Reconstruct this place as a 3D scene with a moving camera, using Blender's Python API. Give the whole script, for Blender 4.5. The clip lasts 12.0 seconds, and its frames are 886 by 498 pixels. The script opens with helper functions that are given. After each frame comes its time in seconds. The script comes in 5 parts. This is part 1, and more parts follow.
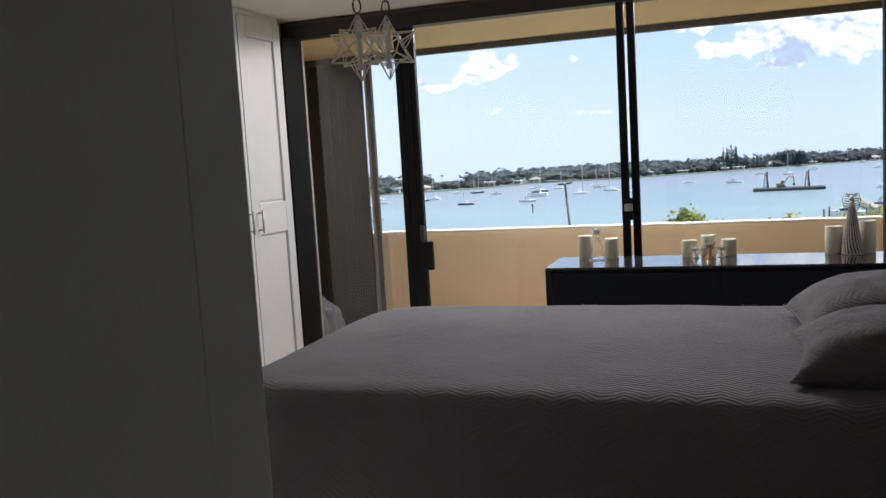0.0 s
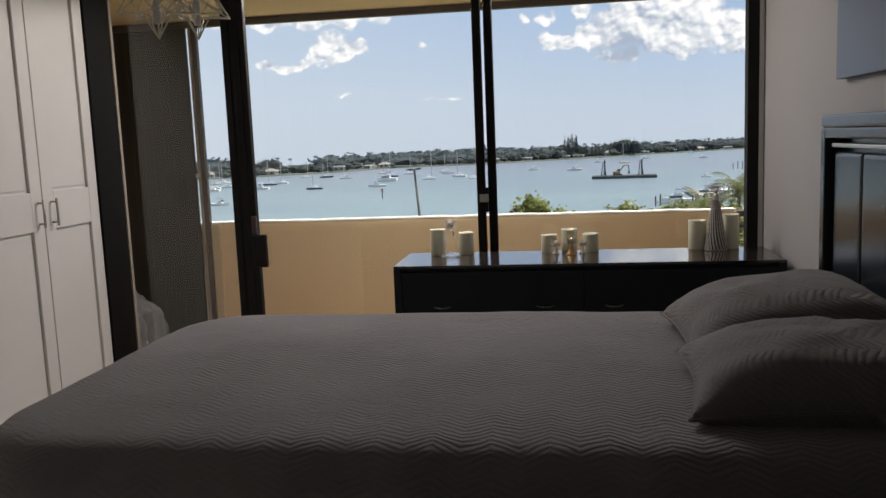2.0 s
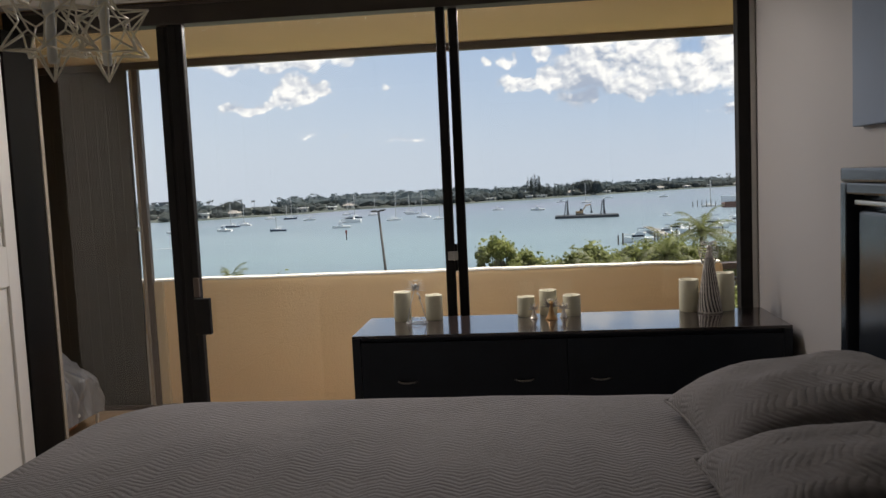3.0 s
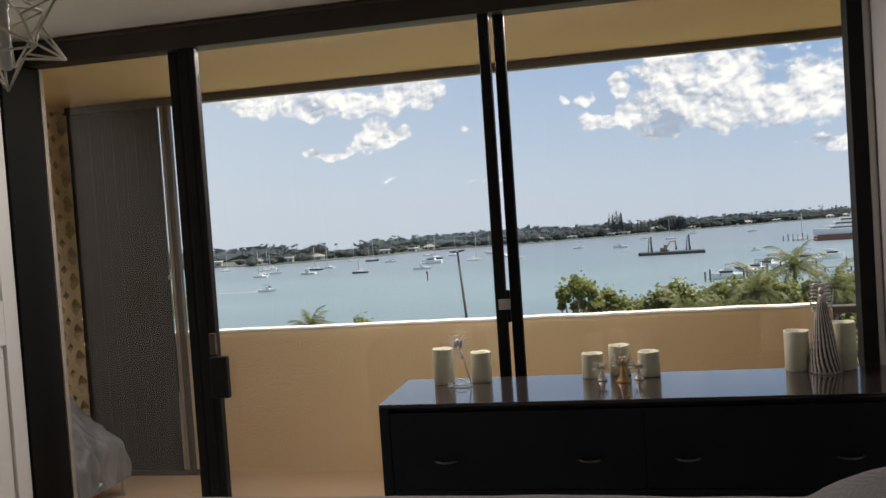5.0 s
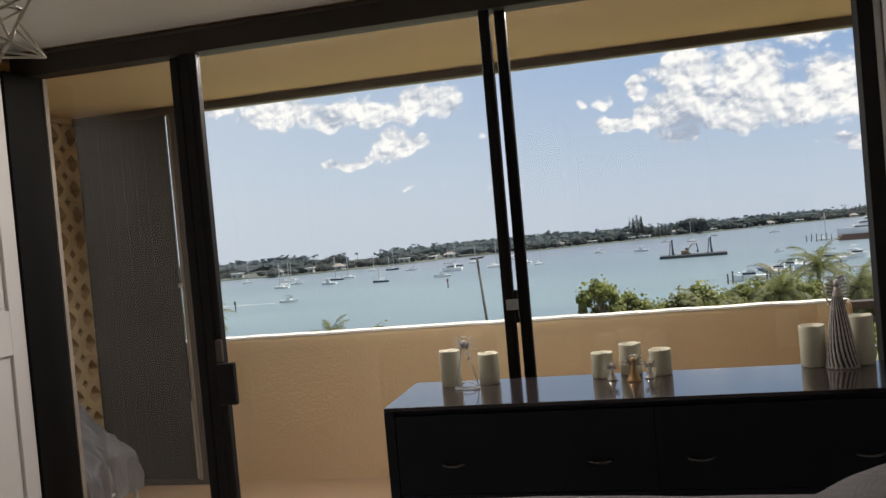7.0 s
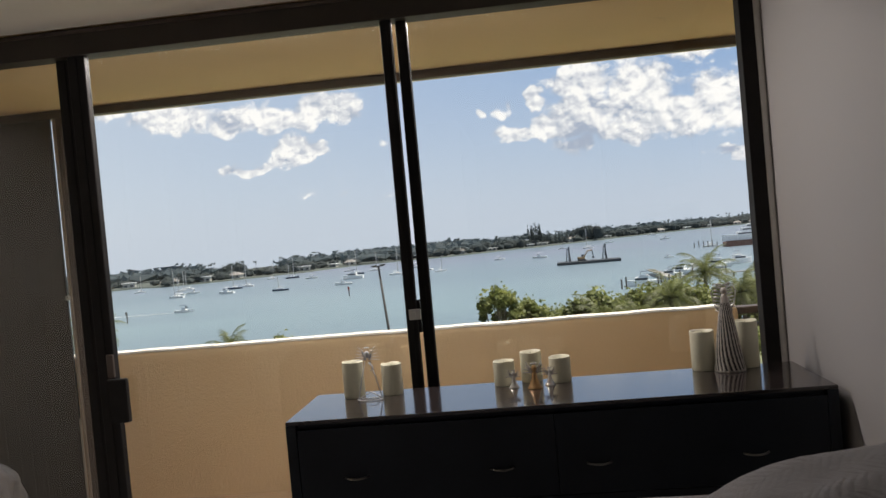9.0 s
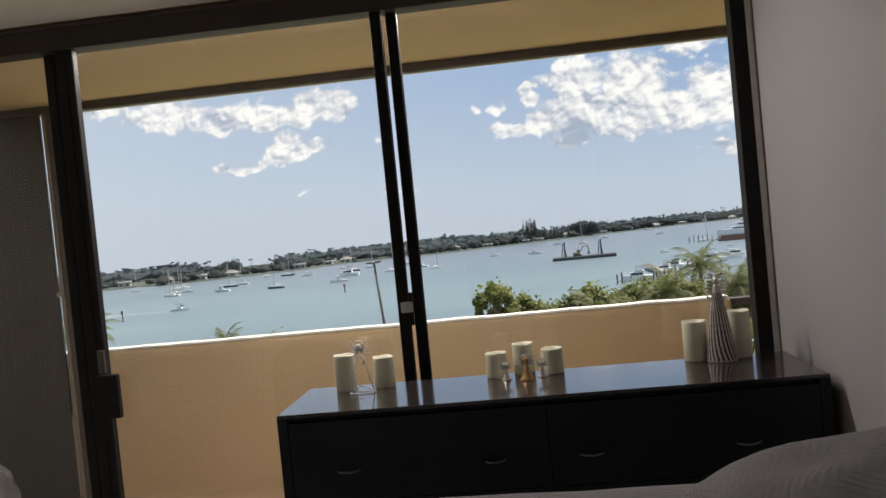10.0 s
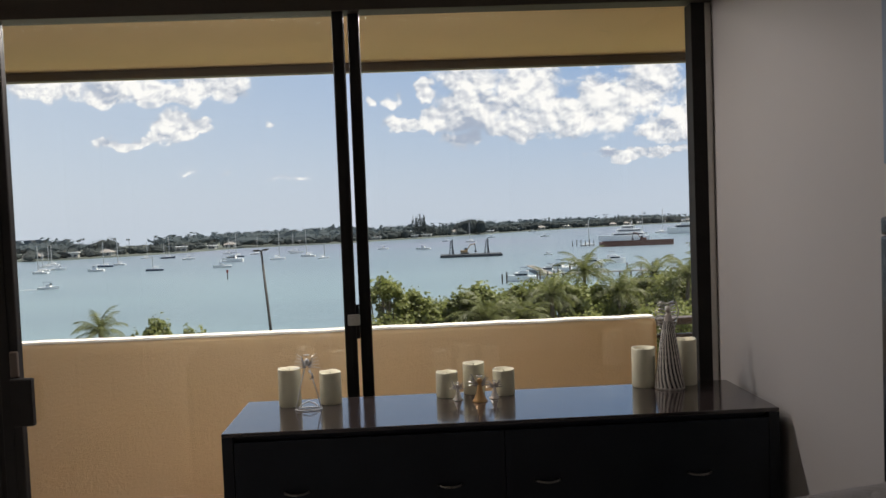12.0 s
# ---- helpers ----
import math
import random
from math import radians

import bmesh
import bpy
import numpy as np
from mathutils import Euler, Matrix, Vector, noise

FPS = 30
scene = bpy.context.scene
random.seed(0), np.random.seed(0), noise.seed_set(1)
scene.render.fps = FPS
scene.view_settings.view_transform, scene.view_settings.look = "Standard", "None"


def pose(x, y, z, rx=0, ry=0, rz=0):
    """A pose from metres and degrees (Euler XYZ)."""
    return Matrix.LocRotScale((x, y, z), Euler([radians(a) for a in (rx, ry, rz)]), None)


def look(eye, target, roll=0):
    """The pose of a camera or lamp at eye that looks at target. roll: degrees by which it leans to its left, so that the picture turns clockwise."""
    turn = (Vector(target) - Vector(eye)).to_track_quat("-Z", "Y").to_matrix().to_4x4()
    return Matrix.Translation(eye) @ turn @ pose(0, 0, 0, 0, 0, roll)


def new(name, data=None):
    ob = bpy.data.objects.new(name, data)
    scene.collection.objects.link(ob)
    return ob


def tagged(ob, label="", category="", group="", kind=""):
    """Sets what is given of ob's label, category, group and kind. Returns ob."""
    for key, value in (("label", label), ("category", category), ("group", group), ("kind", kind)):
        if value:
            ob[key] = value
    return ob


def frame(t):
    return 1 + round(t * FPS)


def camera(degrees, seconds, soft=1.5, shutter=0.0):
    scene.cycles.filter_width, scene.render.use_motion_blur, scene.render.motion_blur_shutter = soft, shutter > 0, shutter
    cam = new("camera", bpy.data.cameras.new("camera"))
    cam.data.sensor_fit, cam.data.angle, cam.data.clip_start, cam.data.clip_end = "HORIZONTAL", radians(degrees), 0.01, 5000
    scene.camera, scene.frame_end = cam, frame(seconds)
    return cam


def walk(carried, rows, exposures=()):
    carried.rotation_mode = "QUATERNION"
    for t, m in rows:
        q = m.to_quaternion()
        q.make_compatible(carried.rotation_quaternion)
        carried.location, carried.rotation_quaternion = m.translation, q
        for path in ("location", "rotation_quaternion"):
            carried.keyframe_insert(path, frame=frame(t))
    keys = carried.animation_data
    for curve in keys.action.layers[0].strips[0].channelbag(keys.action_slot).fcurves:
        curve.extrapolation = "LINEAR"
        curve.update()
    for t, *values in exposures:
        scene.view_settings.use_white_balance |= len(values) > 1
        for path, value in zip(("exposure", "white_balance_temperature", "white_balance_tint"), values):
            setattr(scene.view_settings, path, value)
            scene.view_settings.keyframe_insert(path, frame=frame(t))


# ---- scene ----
cam = camera(56.2, 12.0)
PATH = [
    (0, (0.507, -4.849, 1.493), (-0.131, -2.965, 1.283), -3.4),
    (0.5, (0.431, -4.563, 1.525), (0.011, -2.622, 1.29), -2.8),
    (1, (0.423, -4.47, 1.527), (0.068, -2.518, 1.275), -2.7),
    (1.5, (0.436, -4.445, 1.514), (0.127, -2.487, 1.253), -2.6),
    (2, (0.409, -4.327, 1.485), (0.121, -2.366, 1.221), -2.3),
    (2.5, (0.367, -4.124, 1.55), (0.125, -2.156, 1.294), -2.3),
    (3, (0.351, -3.897, 1.536), (0.15, -1.915, 1.365), -2.6),
    (5, (0.419, -3.291, 1.509), (0.03, -1.331, 1.445), -3.9),
    (5.5, (0.433, -3.274, 1.496), (-0.055, -1.335, 1.45), -4.0),
    (6, (0.439, -3.267, 1.493), (-0.073, -1.334, 1.436), -4.2),
    (6.5, (0.446, -3.249, 1.484), (-0.052, -1.312, 1.429), -4.6),
    (7, (0.463, -3.233, 1.476), (0.028, -1.281, 1.434), -5.1),
    (7.5, (0.461, -3.21, 1.476), (0.119, -1.239, 1.45), -4.9),
    (9.5, (0.458, -3.233, 1.488), (0.269, -1.242, 1.436), -5.4),
    (10, (0.471, -3.217, 1.469), (0.281, -1.227, 1.414), -5.6),
    (10.5, (0.464, -3.227, 1.463), (0.278, -1.236, 1.409), -5.4),
    (11, (0.393, -3.204, 1.48), (0.217, -1.213, 1.425), -3.4),
    (11.5, (0.257, -3.145, 1.56), (0.184, -1.148, 1.494), -2.9),
    (12, (0.228, -3.142, 1.56), (0.306, -1.145, 1.471), -2.2),
]

EXPO = [(0.0, 1.06, 6250, 14), (0.5, 0.80, 6300, 13), (1.0, 0.68, 6400, 13), (2.5, 0.55, 6950, 14), (12.0, 0.48, 6950, 14)]
walk(cam, [(t, look(e, g, r)) for t, e, g, r in PATH], EXPO)

# ---- world, sun ----
SUN_EL, SUN_AZ = 66.0, 80.0  # degrees; azimuth from straight ahead towards the right


class Nodes:
    """Short ways to wire a node tree."""

    def __init__(self, tree):
        self.t = tree
        tree.nodes.clear()

    def add(self, kind, ins=None, **props):
        n = self.t.nodes.new(kind)
        for k, v in props.items():
            setattr(n, k, v)
        for k, v in (ins or {}).items():
            if isinstance(v, bpy.types.NodeSocket):
                self.t.links.new(v, n.inputs[k])
            else:
                n.inputs[k].default_value = v
        return n

    def m(self, op, a, b=0.0, c=0.0, clamp=False):
        return self.add("ShaderNodeMath", {0: a, 1: b, 2: c}, operation=op, use_clamp=clamp).outputs[0]

    def rng(self, v, a, b, c=0.0, d=1.0, smooth=False):
        return self.add("ShaderNodeMapRange", {0: v, 1: a, 2: b, 3: c, 4: d},
                        interpolation_type="SMOOTHSTEP" if smooth else "LINEAR").outputs[0]

    def mix(self, f, a, b, kind="MIX"):
        n = self.add("ShaderNodeMix", {0: f, 6: a, 7: b}, data_type="RGBA", blend_type=kind)
        return n.outputs[2]

    def noise(self, vec, scale, detail=3.0, rough=0.5, dist=0.0):
        return self.add("ShaderNodeTexNoise", {"Vector": vec, "Scale": scale, "Detail": detail, "Roughness": rough, "Distortion": dist}).outputs[0]


def rgba(c):
    return (*c, 1.0)


world = bpy.data.worlds.new("world")
scene.world = world
world.use_nodes = True
W = Nodes(world.node_tree)
CLOUDS = (  # azimuth, elevation, half width, half height in degrees, weight
    (-22.9, 8.8, 2.6, 1.1, 1.0), (-18.1, 8.55, 2.9, 1.0, 1.0), (-12.6, 9.0, 2.6, 1.1, 1.0), (-15.3, 8.3, 2.6, 0.7, 0.9), (-26.9, 9.3, 1.8, 0.5, 0.7),
    (-18.4, 5.15, 1.8, 0.36, 0.9), (-15.5, 6.3, 1.35, 0.95, 1.0), (-13.9, 6.35, 1.2, 0.42, 0.8), (-16.4, 5.6, 1.0, 0.6, 0.8),
    (0.3, 6.15, 2.1, 0.62, 0.9), (1.9, 6.3, 1.4, 0.9, 0.9), (-0.8, 7.5, 0.7, 0.42, 0.6), (-2.3, 7.5, 0.35, 0.35, 0.5), (1.5, 8.3, 1.0, 0.75, 0.8),
    (4.3, 9.3, 2.4, 1.25, 1.0), (4.4, 6.9, 2.3, 1.5, 1.0), (8.4, 7.9, 2.7, 2.2, 1.0), (10.8, 6.2, 3.3, 1.5, 1.0), (7.6, 5.5, 2.4, 1.0, 1.0),
    (13.6, 6.9, 2.3, 2.1, 1.0), (12.4, 10.0, 1.9, 0.7, 0.7), (16.0, 3.5, 3.2, 0.42, 0.9), (3.9, 4.95, 1.3, 0.55, 0.8), (16.6, 8.0, 2.0, 1.9, 1.0),
    (18.3, 5.2, 2.2, 1.3, 1.0), (21.5, 6.5, 3.0, 2.4, 1.0), (-9.2, 6.45, 0.3, 0.2, 0.5), (-12.4, 3.05, 0.7, 0.24, 0.42), (-14.6, 3.2, 0.5, 0.16, 0.35),
    (-8.2, 2.7, 1.4, 0.2, 0.42), (-29.5, 9.6, 3.0, 0.9, 0.8))
co = W.add("ShaderNodeTexCoord").outputs["Generated"]
sep = W.add("ShaderNodeSeparateXYZ", {0: co})
ahead = W.m("MAXIMUM", sep.outputs[1], 0.02)
u, v = W.m("DIVIDE", sep.outputs[0], ahead), W.m("DIVIDE", sep.outputs[2], ahead)
uv = W.add("ShaderNodeCombineXYZ", {0: u, 1: W.m("MULTIPLY", v, 1.25), 2: 0.0}).outputs[0]
wu = W.m("ADD", u, W.m("MULTIPLY", W.m("SUBTRACT", W.noise(uv, 30.0, 4.0, 0.6), 0.5), 0.055))
wv = W.m("ADD", v, W.m("MULTIPLY", W.m("SUBTRACT", W.noise(W.add("ShaderNodeVectorMath", {0: uv, 1: (3.1, 1.7, 0.4)}, operation="ADD").outputs[0], 28.0, 4.0, 0.6), 0.5), 0.040))
mask = None
for az, el, ra, rb, wt in CLOUDS:
    d = W.m("DIVIDE", W.m("SUBTRACT", wu, math.tan(radians(az))), 1.12 * radians(ra) / math.cos(radians(az)) ** 2)
    e = W.m("DIVIDE", W.m("SUBTRACT", wv, math.tan(radians(el)) / math.cos(radians(az))), radians(rb) * 1.18)
    r2 = W.m("ADD", W.m("MULTIPLY", d, d), W.m("MULTIPLY", e, e))
    one = W.m("MULTIPLY", W.m("SUBTRACT", 1.0, r2), wt)
    one = W.m("MULTIPLY", one, 1.9)
    mask = one if mask is None else W.add("ShaderNodeMath", {0: mask, 1: one, 2: 0.25}, operation="SMOOTH_MAX").outputs[0]
def billow(vec):
    """Rounded heaps, large and small, with creases between them."""
    heap = W.add("ShaderNodeTexVoronoi", {"Vector": vec, "Scale": 52.0, "Detail": 3.0, "Roughness": 0.6, "Lacunarity": 2.1, "Smoothness": 0.6},
                 feature="SMOOTH_F1", normalize=True).outputs["Distance"]
    return W.m("SUBTRACT", W.m("MULTIPLY", W.noise(vec, 34.0, 9.0, 0.64, 0.2), 1.0), W.m("MULTIPLY", heap, 0.30))


def shifted(x, y):
    return W.add("ShaderNodeVectorMath", {0: uv, 1: (x, y, 0.0)}, operation="ADD").outputs[0]


puff, puff_sun = billow(uv), billow(shifted(0.0035, 0.0065))
body = W.m("MINIMUM", W.m("MAXIMUM", W.m("MULTIPLY", mask, 1.25), -1.8), 1.6)
dens = W.m("ADD", body, W.m("MULTIPLY", W.m("SUBTRACT", puff, 0.42), 3.1))
front = W.rng(sep.outputs[1], 0.05, 0.25)
alpha = W.m("MULTIPLY", W.rng(dens, 0.0, 1.25, smooth=True), front)
relief = W.m("MULTIPLY", W.m("SUBTRACT", puff, puff_sun), 2.6)
heavy = W.m("MULTIPLY", W.m("SUBTRACT", W.noise(shifted(0.3, 0.1), 16.0, 5.0, 0.6, 0.5), W.noise(shifted(0.305, 0.118), 16.0, 5.0, 0.6, 0.5)), 2.2)
bu, bv = W.m("SUBTRACT", wu, 0.070), W.m("SUBTRACT", wv, 0.092)
base_dark = W.rng(W.m("ADD", W.m("MULTIPLY", bu, bu), W.m("MULTIPLY", W.m("MULTIPLY", bv, bv), 1.9)), 0.0, 0.0012, 0.70, 0.0, True)
lit = W.m("SUBTRACT", W.m("ADD", W.m("ADD", 0.72, relief), heavy), base_dark)
lit = W.m("SUBTRACT", lit, W.rng(dens, 1.5, 0.2, 0.0, 0.18))
lit = W.rng(lit, 0.15, 0.95)
sky = W.add("ShaderNodeTexSky", sky_type="NISHITA", sun_disc=False, sun_elevation=radians(SUN_EL),
            sun_rotation=radians(SUN_AZ), altitude=10.0, air_density=1.0, dust_density=1.6, ozone_density=1.6)
haze = W.rng(sep.outputs[2], 0.0, 0.17)
low_sky = W.mix(haze, rgba((4.7, 5.55, 6.9)), rgba((2.3, 3.65, 6.1)))
left_glow = W.rng(u, -0.6, 0.3, 0.85, 0.0)
low_sky = W.mix(left_glow, low_sky, rgba((5.1, 5.85, 7.0)))
SKY_GAIN = 0.095
sky_col = W.mix(W.rng(sep.outputs[2], 0.2, 0.5, 0.88, 0.0, True), sky.outputs[0], low_sky)
cloud_col = W.mix(lit, rgba((3.3, 3.9, 5.1)), rgba((8.7, 8.75, 8.9)))
col = W.mix(W.m("MULTIPLY", alpha, 0.96), sky_col, cloud_col)
bg = W.add("ShaderNodeBackground", {0: col, 1: SKY_GAIN})
W.t.links.new(bg.outputs[0], W.add("ShaderNodeOutputWorld").inputs[0])

sun_data = bpy.data.lights.new("sun", "SUN")
sun_data.energy, sun_data.angle, sun_data.color = 5.0, radians(0.53), (1.0, 0.95, 0.87)
sun = new("sun", sun_data)
ce, se = math.cos(radians(SUN_EL)), math.sin(radians(SUN_EL))
sun_dir = Vector((ce * math.sin(radians(SUN_AZ)), ce * math.cos(radians(SUN_AZ)), se))
sun.matrix_world = look(tuple(sun_dir * 40), (0, 0, 0))

# added area lamp at the top of the window opening, boosting the sky's light
lamp_data = bpy.data.lights.new("window_fill", "AREA")
lamp_data.shape, lamp_data.size, lamp_data.size_y = "RECTANGLE", 2.1, 0.05
lamp_data.energy, lamp_data.color = 28.0, (1.0, 0.97, 0.96)
fill_lamp = new("window_fill", lamp_data)
fill_lamp.matrix_world = look((-0.42, 0.140, 2.332), (-0.42, -0.625, 1.19))

# ---- materials ----
def material(name, base, rough=0.6, metal=0.0, vary=0.12, scale=6.0, bump=0.15, bump_scale=120.0, tint=None, spec=0.5,
             stretch=(1, 1, 1), each=0.0, depth=0.002, coat=0.0):
    mat = bpy.data.materials.new(name)
    mat.use_nodes = True
    N = Nodes(mat.node_tree)
    p = N.add("ShaderNodeMapping", {"Vector": N.add("ShaderNodeTexCoord").outputs["Object"], "Scale": stretch}).outputs[0]
    big, fine = N.noise(p, scale, 4.0, 0.6), N.noise(p, bump_scale, 3.0, 0.6)
    both = N.m("ADD", N.m("MULTIPLY", big, 0.7), N.m("MULTIPLY", fine, 0.3))
    low = tuple(c * (1 - vary) for c in base)
    high = tint or tuple(min(1, c * (1 + vary)) for c in base)
    c = N.mix(N.rng(both, 0.3, 0.7), rgba(low), rgba(high))
    if each:
        rnd = N.add("ShaderNodeObjectInfo").outputs["Random"]
        c = N.add("ShaderNodeHueSaturation", {"Value": N.rng(rnd, 0, 1, 1 - each, 1 + each), "Color": c}).outputs[0]
    bs = N.add("ShaderNodeBsdfPrincipled", {"Base Color": c, "Metallic": metal, "Specular IOR Level": spec, "Coat Weight": coat,
                                            "Roughness": N.rng(both, 0.2, 0.8, max(0.02, rough - 0.08), min(1, rough + 0.08))})
    if bump:
        h = N.add("ShaderNodeBump", {"Strength": bump, "Distance": depth, "Height": fine})
        N.t.links.new(h.outputs[0], bs.inputs["Normal"])
    N.t.links.new(bs.outputs[0], N.add("ShaderNodeOutputMaterial").inputs[0])
    return mat


def quilt_material(name, base, across="x"):
    """Woven cloth quilted in chevrons: ridges that run zigzag."""
    mat = bpy.data.materials.new(name)
    mat.use_nodes = True
    N = Nodes(mat.node_tree)
    p = N.add("ShaderNodeTexCoord").outputs["Object"]
    s = N.add("ShaderNodeSeparateXYZ", {0: p})
    wob = N.m("MULTIPLY", N.m("SUBTRACT", N.noise(p, 6.0, 5.0, 0.6), 0.5), 0.06)
    a, b = (s.outputs[0], s.outputs[1]) if across == "x" else (s.outputs[1], s.outputs[0])
    zig = N.m("PINGPONG", a, 0.062)
    ph = N.m("MULTIPLY", N.m("ADD", N.m("ADD", N.m("ADD", b, s.outputs[2]), N.m("MULTIPLY", zig, 0.62)), wob), 2 * math.pi / 0.021)
    ridge = N.m("ADD", N.m("MULTIPLY", N.m("SINE", ph), 0.5), 0.5)
    ridge = N.m("POWER", ridge, 0.6)
    weave = N.noise(p, 900.0, 2.0)
    worn = N.noise(p, 3.0, 4.0)
    flat = N.rng(N.noise(p, 2.2, 4.0, 0.65), 0.36, 0.66, 0.12, 0.95)
    h = N.m("ADD", N.m("MULTIPLY", ridge, flat), N.m("ADD", N.m("MULTIPLY", weave, 0.35), N.m("MULTIPLY", N.noise(p, 22.0, 6.0, 0.7), 1.5)))
    c = N.mix(N.rng(worn, 0.3, 0.7), rgba(tuple(x * 0.85 for x in base)), rgba(tuple(x * 1.15 for x in base)))
    # shade in the grooves between ridges, put into the colour
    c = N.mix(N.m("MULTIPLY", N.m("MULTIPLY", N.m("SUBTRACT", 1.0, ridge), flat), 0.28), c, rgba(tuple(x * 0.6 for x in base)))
    bs = N.add("ShaderNodeBsdfPrincipled", {"Base Color": c, "Roughness": 0.85, "Sheen Weight": 0.25, "Sheen Roughness": 0.5,
                                            "Specular IOR Level": 0.25})
    bp = N.add("ShaderNodeBump", {"Strength": 0.9, "Distance": 0.0038, "Height": h})
    N.t.links.new(bp.outputs[0], bs.inputs["Normal"])
    N.t.links.new(bs.outputs[0], N.add("ShaderNodeOutputMaterial").inputs[0])
    return mat


def glass_material(name, tint=(0.95, 0.97, 0.96), gloss=0.04):
    mat = bpy.data.materials.new(name)
    mat.use_nodes = True
    N = Nodes(mat.node_tree)
    a = N.add("ShaderNodeBsdfTransparent", {0: rgba(tint)})
    b = N.add("ShaderNodeBsdfGlossy", {"Color": rgba((1, 1, 1)), "Roughness": 0.02})
    mx = N.add("ShaderNodeMixShader", {0: gloss, 1: a.outputs[0], 2: b.outputs[0]})
    N.t.links.new(mx.outputs[0], N.add("ShaderNodeOutputMaterial").inputs[0])
    return mat


def water_material():
    mat = bpy.data.materials.new("water")
    mat.use_nodes = True
    N = Nodes(mat.node_tree)
    p = N.add("ShaderNodeTexCoord").outputs["Object"]
    s = N.add("ShaderNodeSeparateXYZ", {0: p})
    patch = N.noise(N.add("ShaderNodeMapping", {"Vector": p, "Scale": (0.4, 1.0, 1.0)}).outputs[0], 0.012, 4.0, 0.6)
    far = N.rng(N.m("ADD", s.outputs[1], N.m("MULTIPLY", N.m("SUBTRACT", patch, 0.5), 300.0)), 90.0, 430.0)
    # distance haze in the base colour: turquoise near, grey-blue far out
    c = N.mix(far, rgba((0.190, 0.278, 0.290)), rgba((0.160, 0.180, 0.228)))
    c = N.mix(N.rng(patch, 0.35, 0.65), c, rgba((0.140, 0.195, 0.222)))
    bs = N.add("ShaderNodeBsdfPrincipled", {"Base Color": c, "Roughness": 0.32, "IOR": 1.33, "Specular IOR Level": 0.35})
    w1 = N.noise(N.add("ShaderNodeMapping", {"Vector": p, "Scale": (0.5, 1.2, 1.0)}).outputs[0], 1.1, 5.0, 0.65)
    w2 = N.noise(p, 0.16, 3.0, 0.6)
    bp = N.add("ShaderNodeBump", {"Strength": 0.6, "Distance": 0.35, "Height": N.m("ADD", w1, N.m("MULTIPLY", w2, 1.5))})
    N.t.links.new(bp.outputs[0], bs.inputs["Normal"])
    N.t.links.new(bs.outputs[0], N.add("ShaderNodeOutputMaterial").inputs[0])
    return mat


def leaf_material(name, a, b, rough=0.5):
    mat = bpy.data.materials.new(name)
    mat.use_nodes = True
    N = Nodes(mat.node_tree)
    g = N.add("ShaderNodeNewGeometry")
    p = N.add("ShaderNodeTexCoord").outputs["Object"]
    c = N.mix(g.outputs["Random Per Island"], rgba(a), rgba(b))
    c = N.mix(N.rng(N.noise(p, 0.5, 3.0), 0.35, 0.7), c, rgba(tuple(x * 0.6 for x in a)))
    bs = N.add("ShaderNodeBsdfPrincipled", {"Base Color": c, "Roughness": rough, "Specular IOR Level": 0.4})
    tr = N.add("ShaderNodeBsdfTranslucent", {0: c})
    mx = N.add("ShaderNodeMixShader", {0: 0.5, 1: bs.outputs[0], 2: tr.outputs[0]})
    N.t.links.new(mx.outputs[0], N.add("ShaderNodeOutputMaterial").inputs[0])
    return mat


def stucco_material(name, *a, **k):
    """Rendered wall paint with a few hairline cracks."""
    mat = material(name, *a, **k)
    t = mat.node_tree
    bs = next(n for n in t.nodes if n.type == "BSDF_PRINCIPLED")
    src = bs.inputs["Base Color"].links[0].from_socket
    co_ = t.nodes.new("ShaderNodeTexCoord").outputs["Object"]
    warp = t.nodes.new("ShaderNodeTexNoise")
    warp.inputs["Scale"].default_value, warp.inputs["Detail"].default_value = 5.0, 6.0
    t.links.new(co_, warp.inputs["Vector"])
    addv = t.nodes.new("ShaderNodeMix")
    addv.data_type, addv.blend_type = "RGBA", "ADD"
    addv.inputs[0].default_value = 0.35
    t.links.new(co_, addv.inputs[6]), t.links.new(warp.outputs["Color"], addv.inputs[7])
    vo = t.nodes.new("ShaderNodeTexVoronoi")
    vo.feature = "DISTANCE_TO_EDGE"
    vo.inputs["Scale"].default_value = 2.4
    t.links.new(addv.outputs[2], vo.inputs["Vector"])
    lim = t.nodes.new("ShaderNodeMapRange")
    for i, val in ((1, 0.002), (2, 0.007), (3, 1.0), (4, 0.0)):
        lim.inputs[i].default_value = val
    t.links.new(vo.outputs["Distance"], lim.inputs[0])
    sel = t.nodes.new("ShaderNodeMapRange")
    for i, val in ((1, 0.58), (2, 0.66), (3, 0.0), (4, 0.45)):
        sel.inputs[i].default_value = val
    gate = t.nodes.new("ShaderNodeTexNoise")
    gate.inputs["Scale"].default_value = 3.2
    t.links.new(co_, gate.inputs["Vector"]), t.links.new(gate.outputs[0], sel.inputs[0])
    mul = t.nodes.new("ShaderNodeMath")
    mul.operation = "MULTIPLY"
    t.links.new(lim.outputs[0], mul.inputs[0]), t.links.new(sel.outputs[0], mul.inputs[1])
    mx = t.nodes.new("ShaderNodeMix")
    mx.data_type = "RGBA"
    mx.inputs[7].default_value = (0.30, 0.19, 0.11, 1)
    t.links.new(mul.outputs[0], mx.inputs[0]), t.links.new(src, mx.inputs[6]), t.links.new(mx.outputs[2], bs.inputs["Base Color"])
    return mat


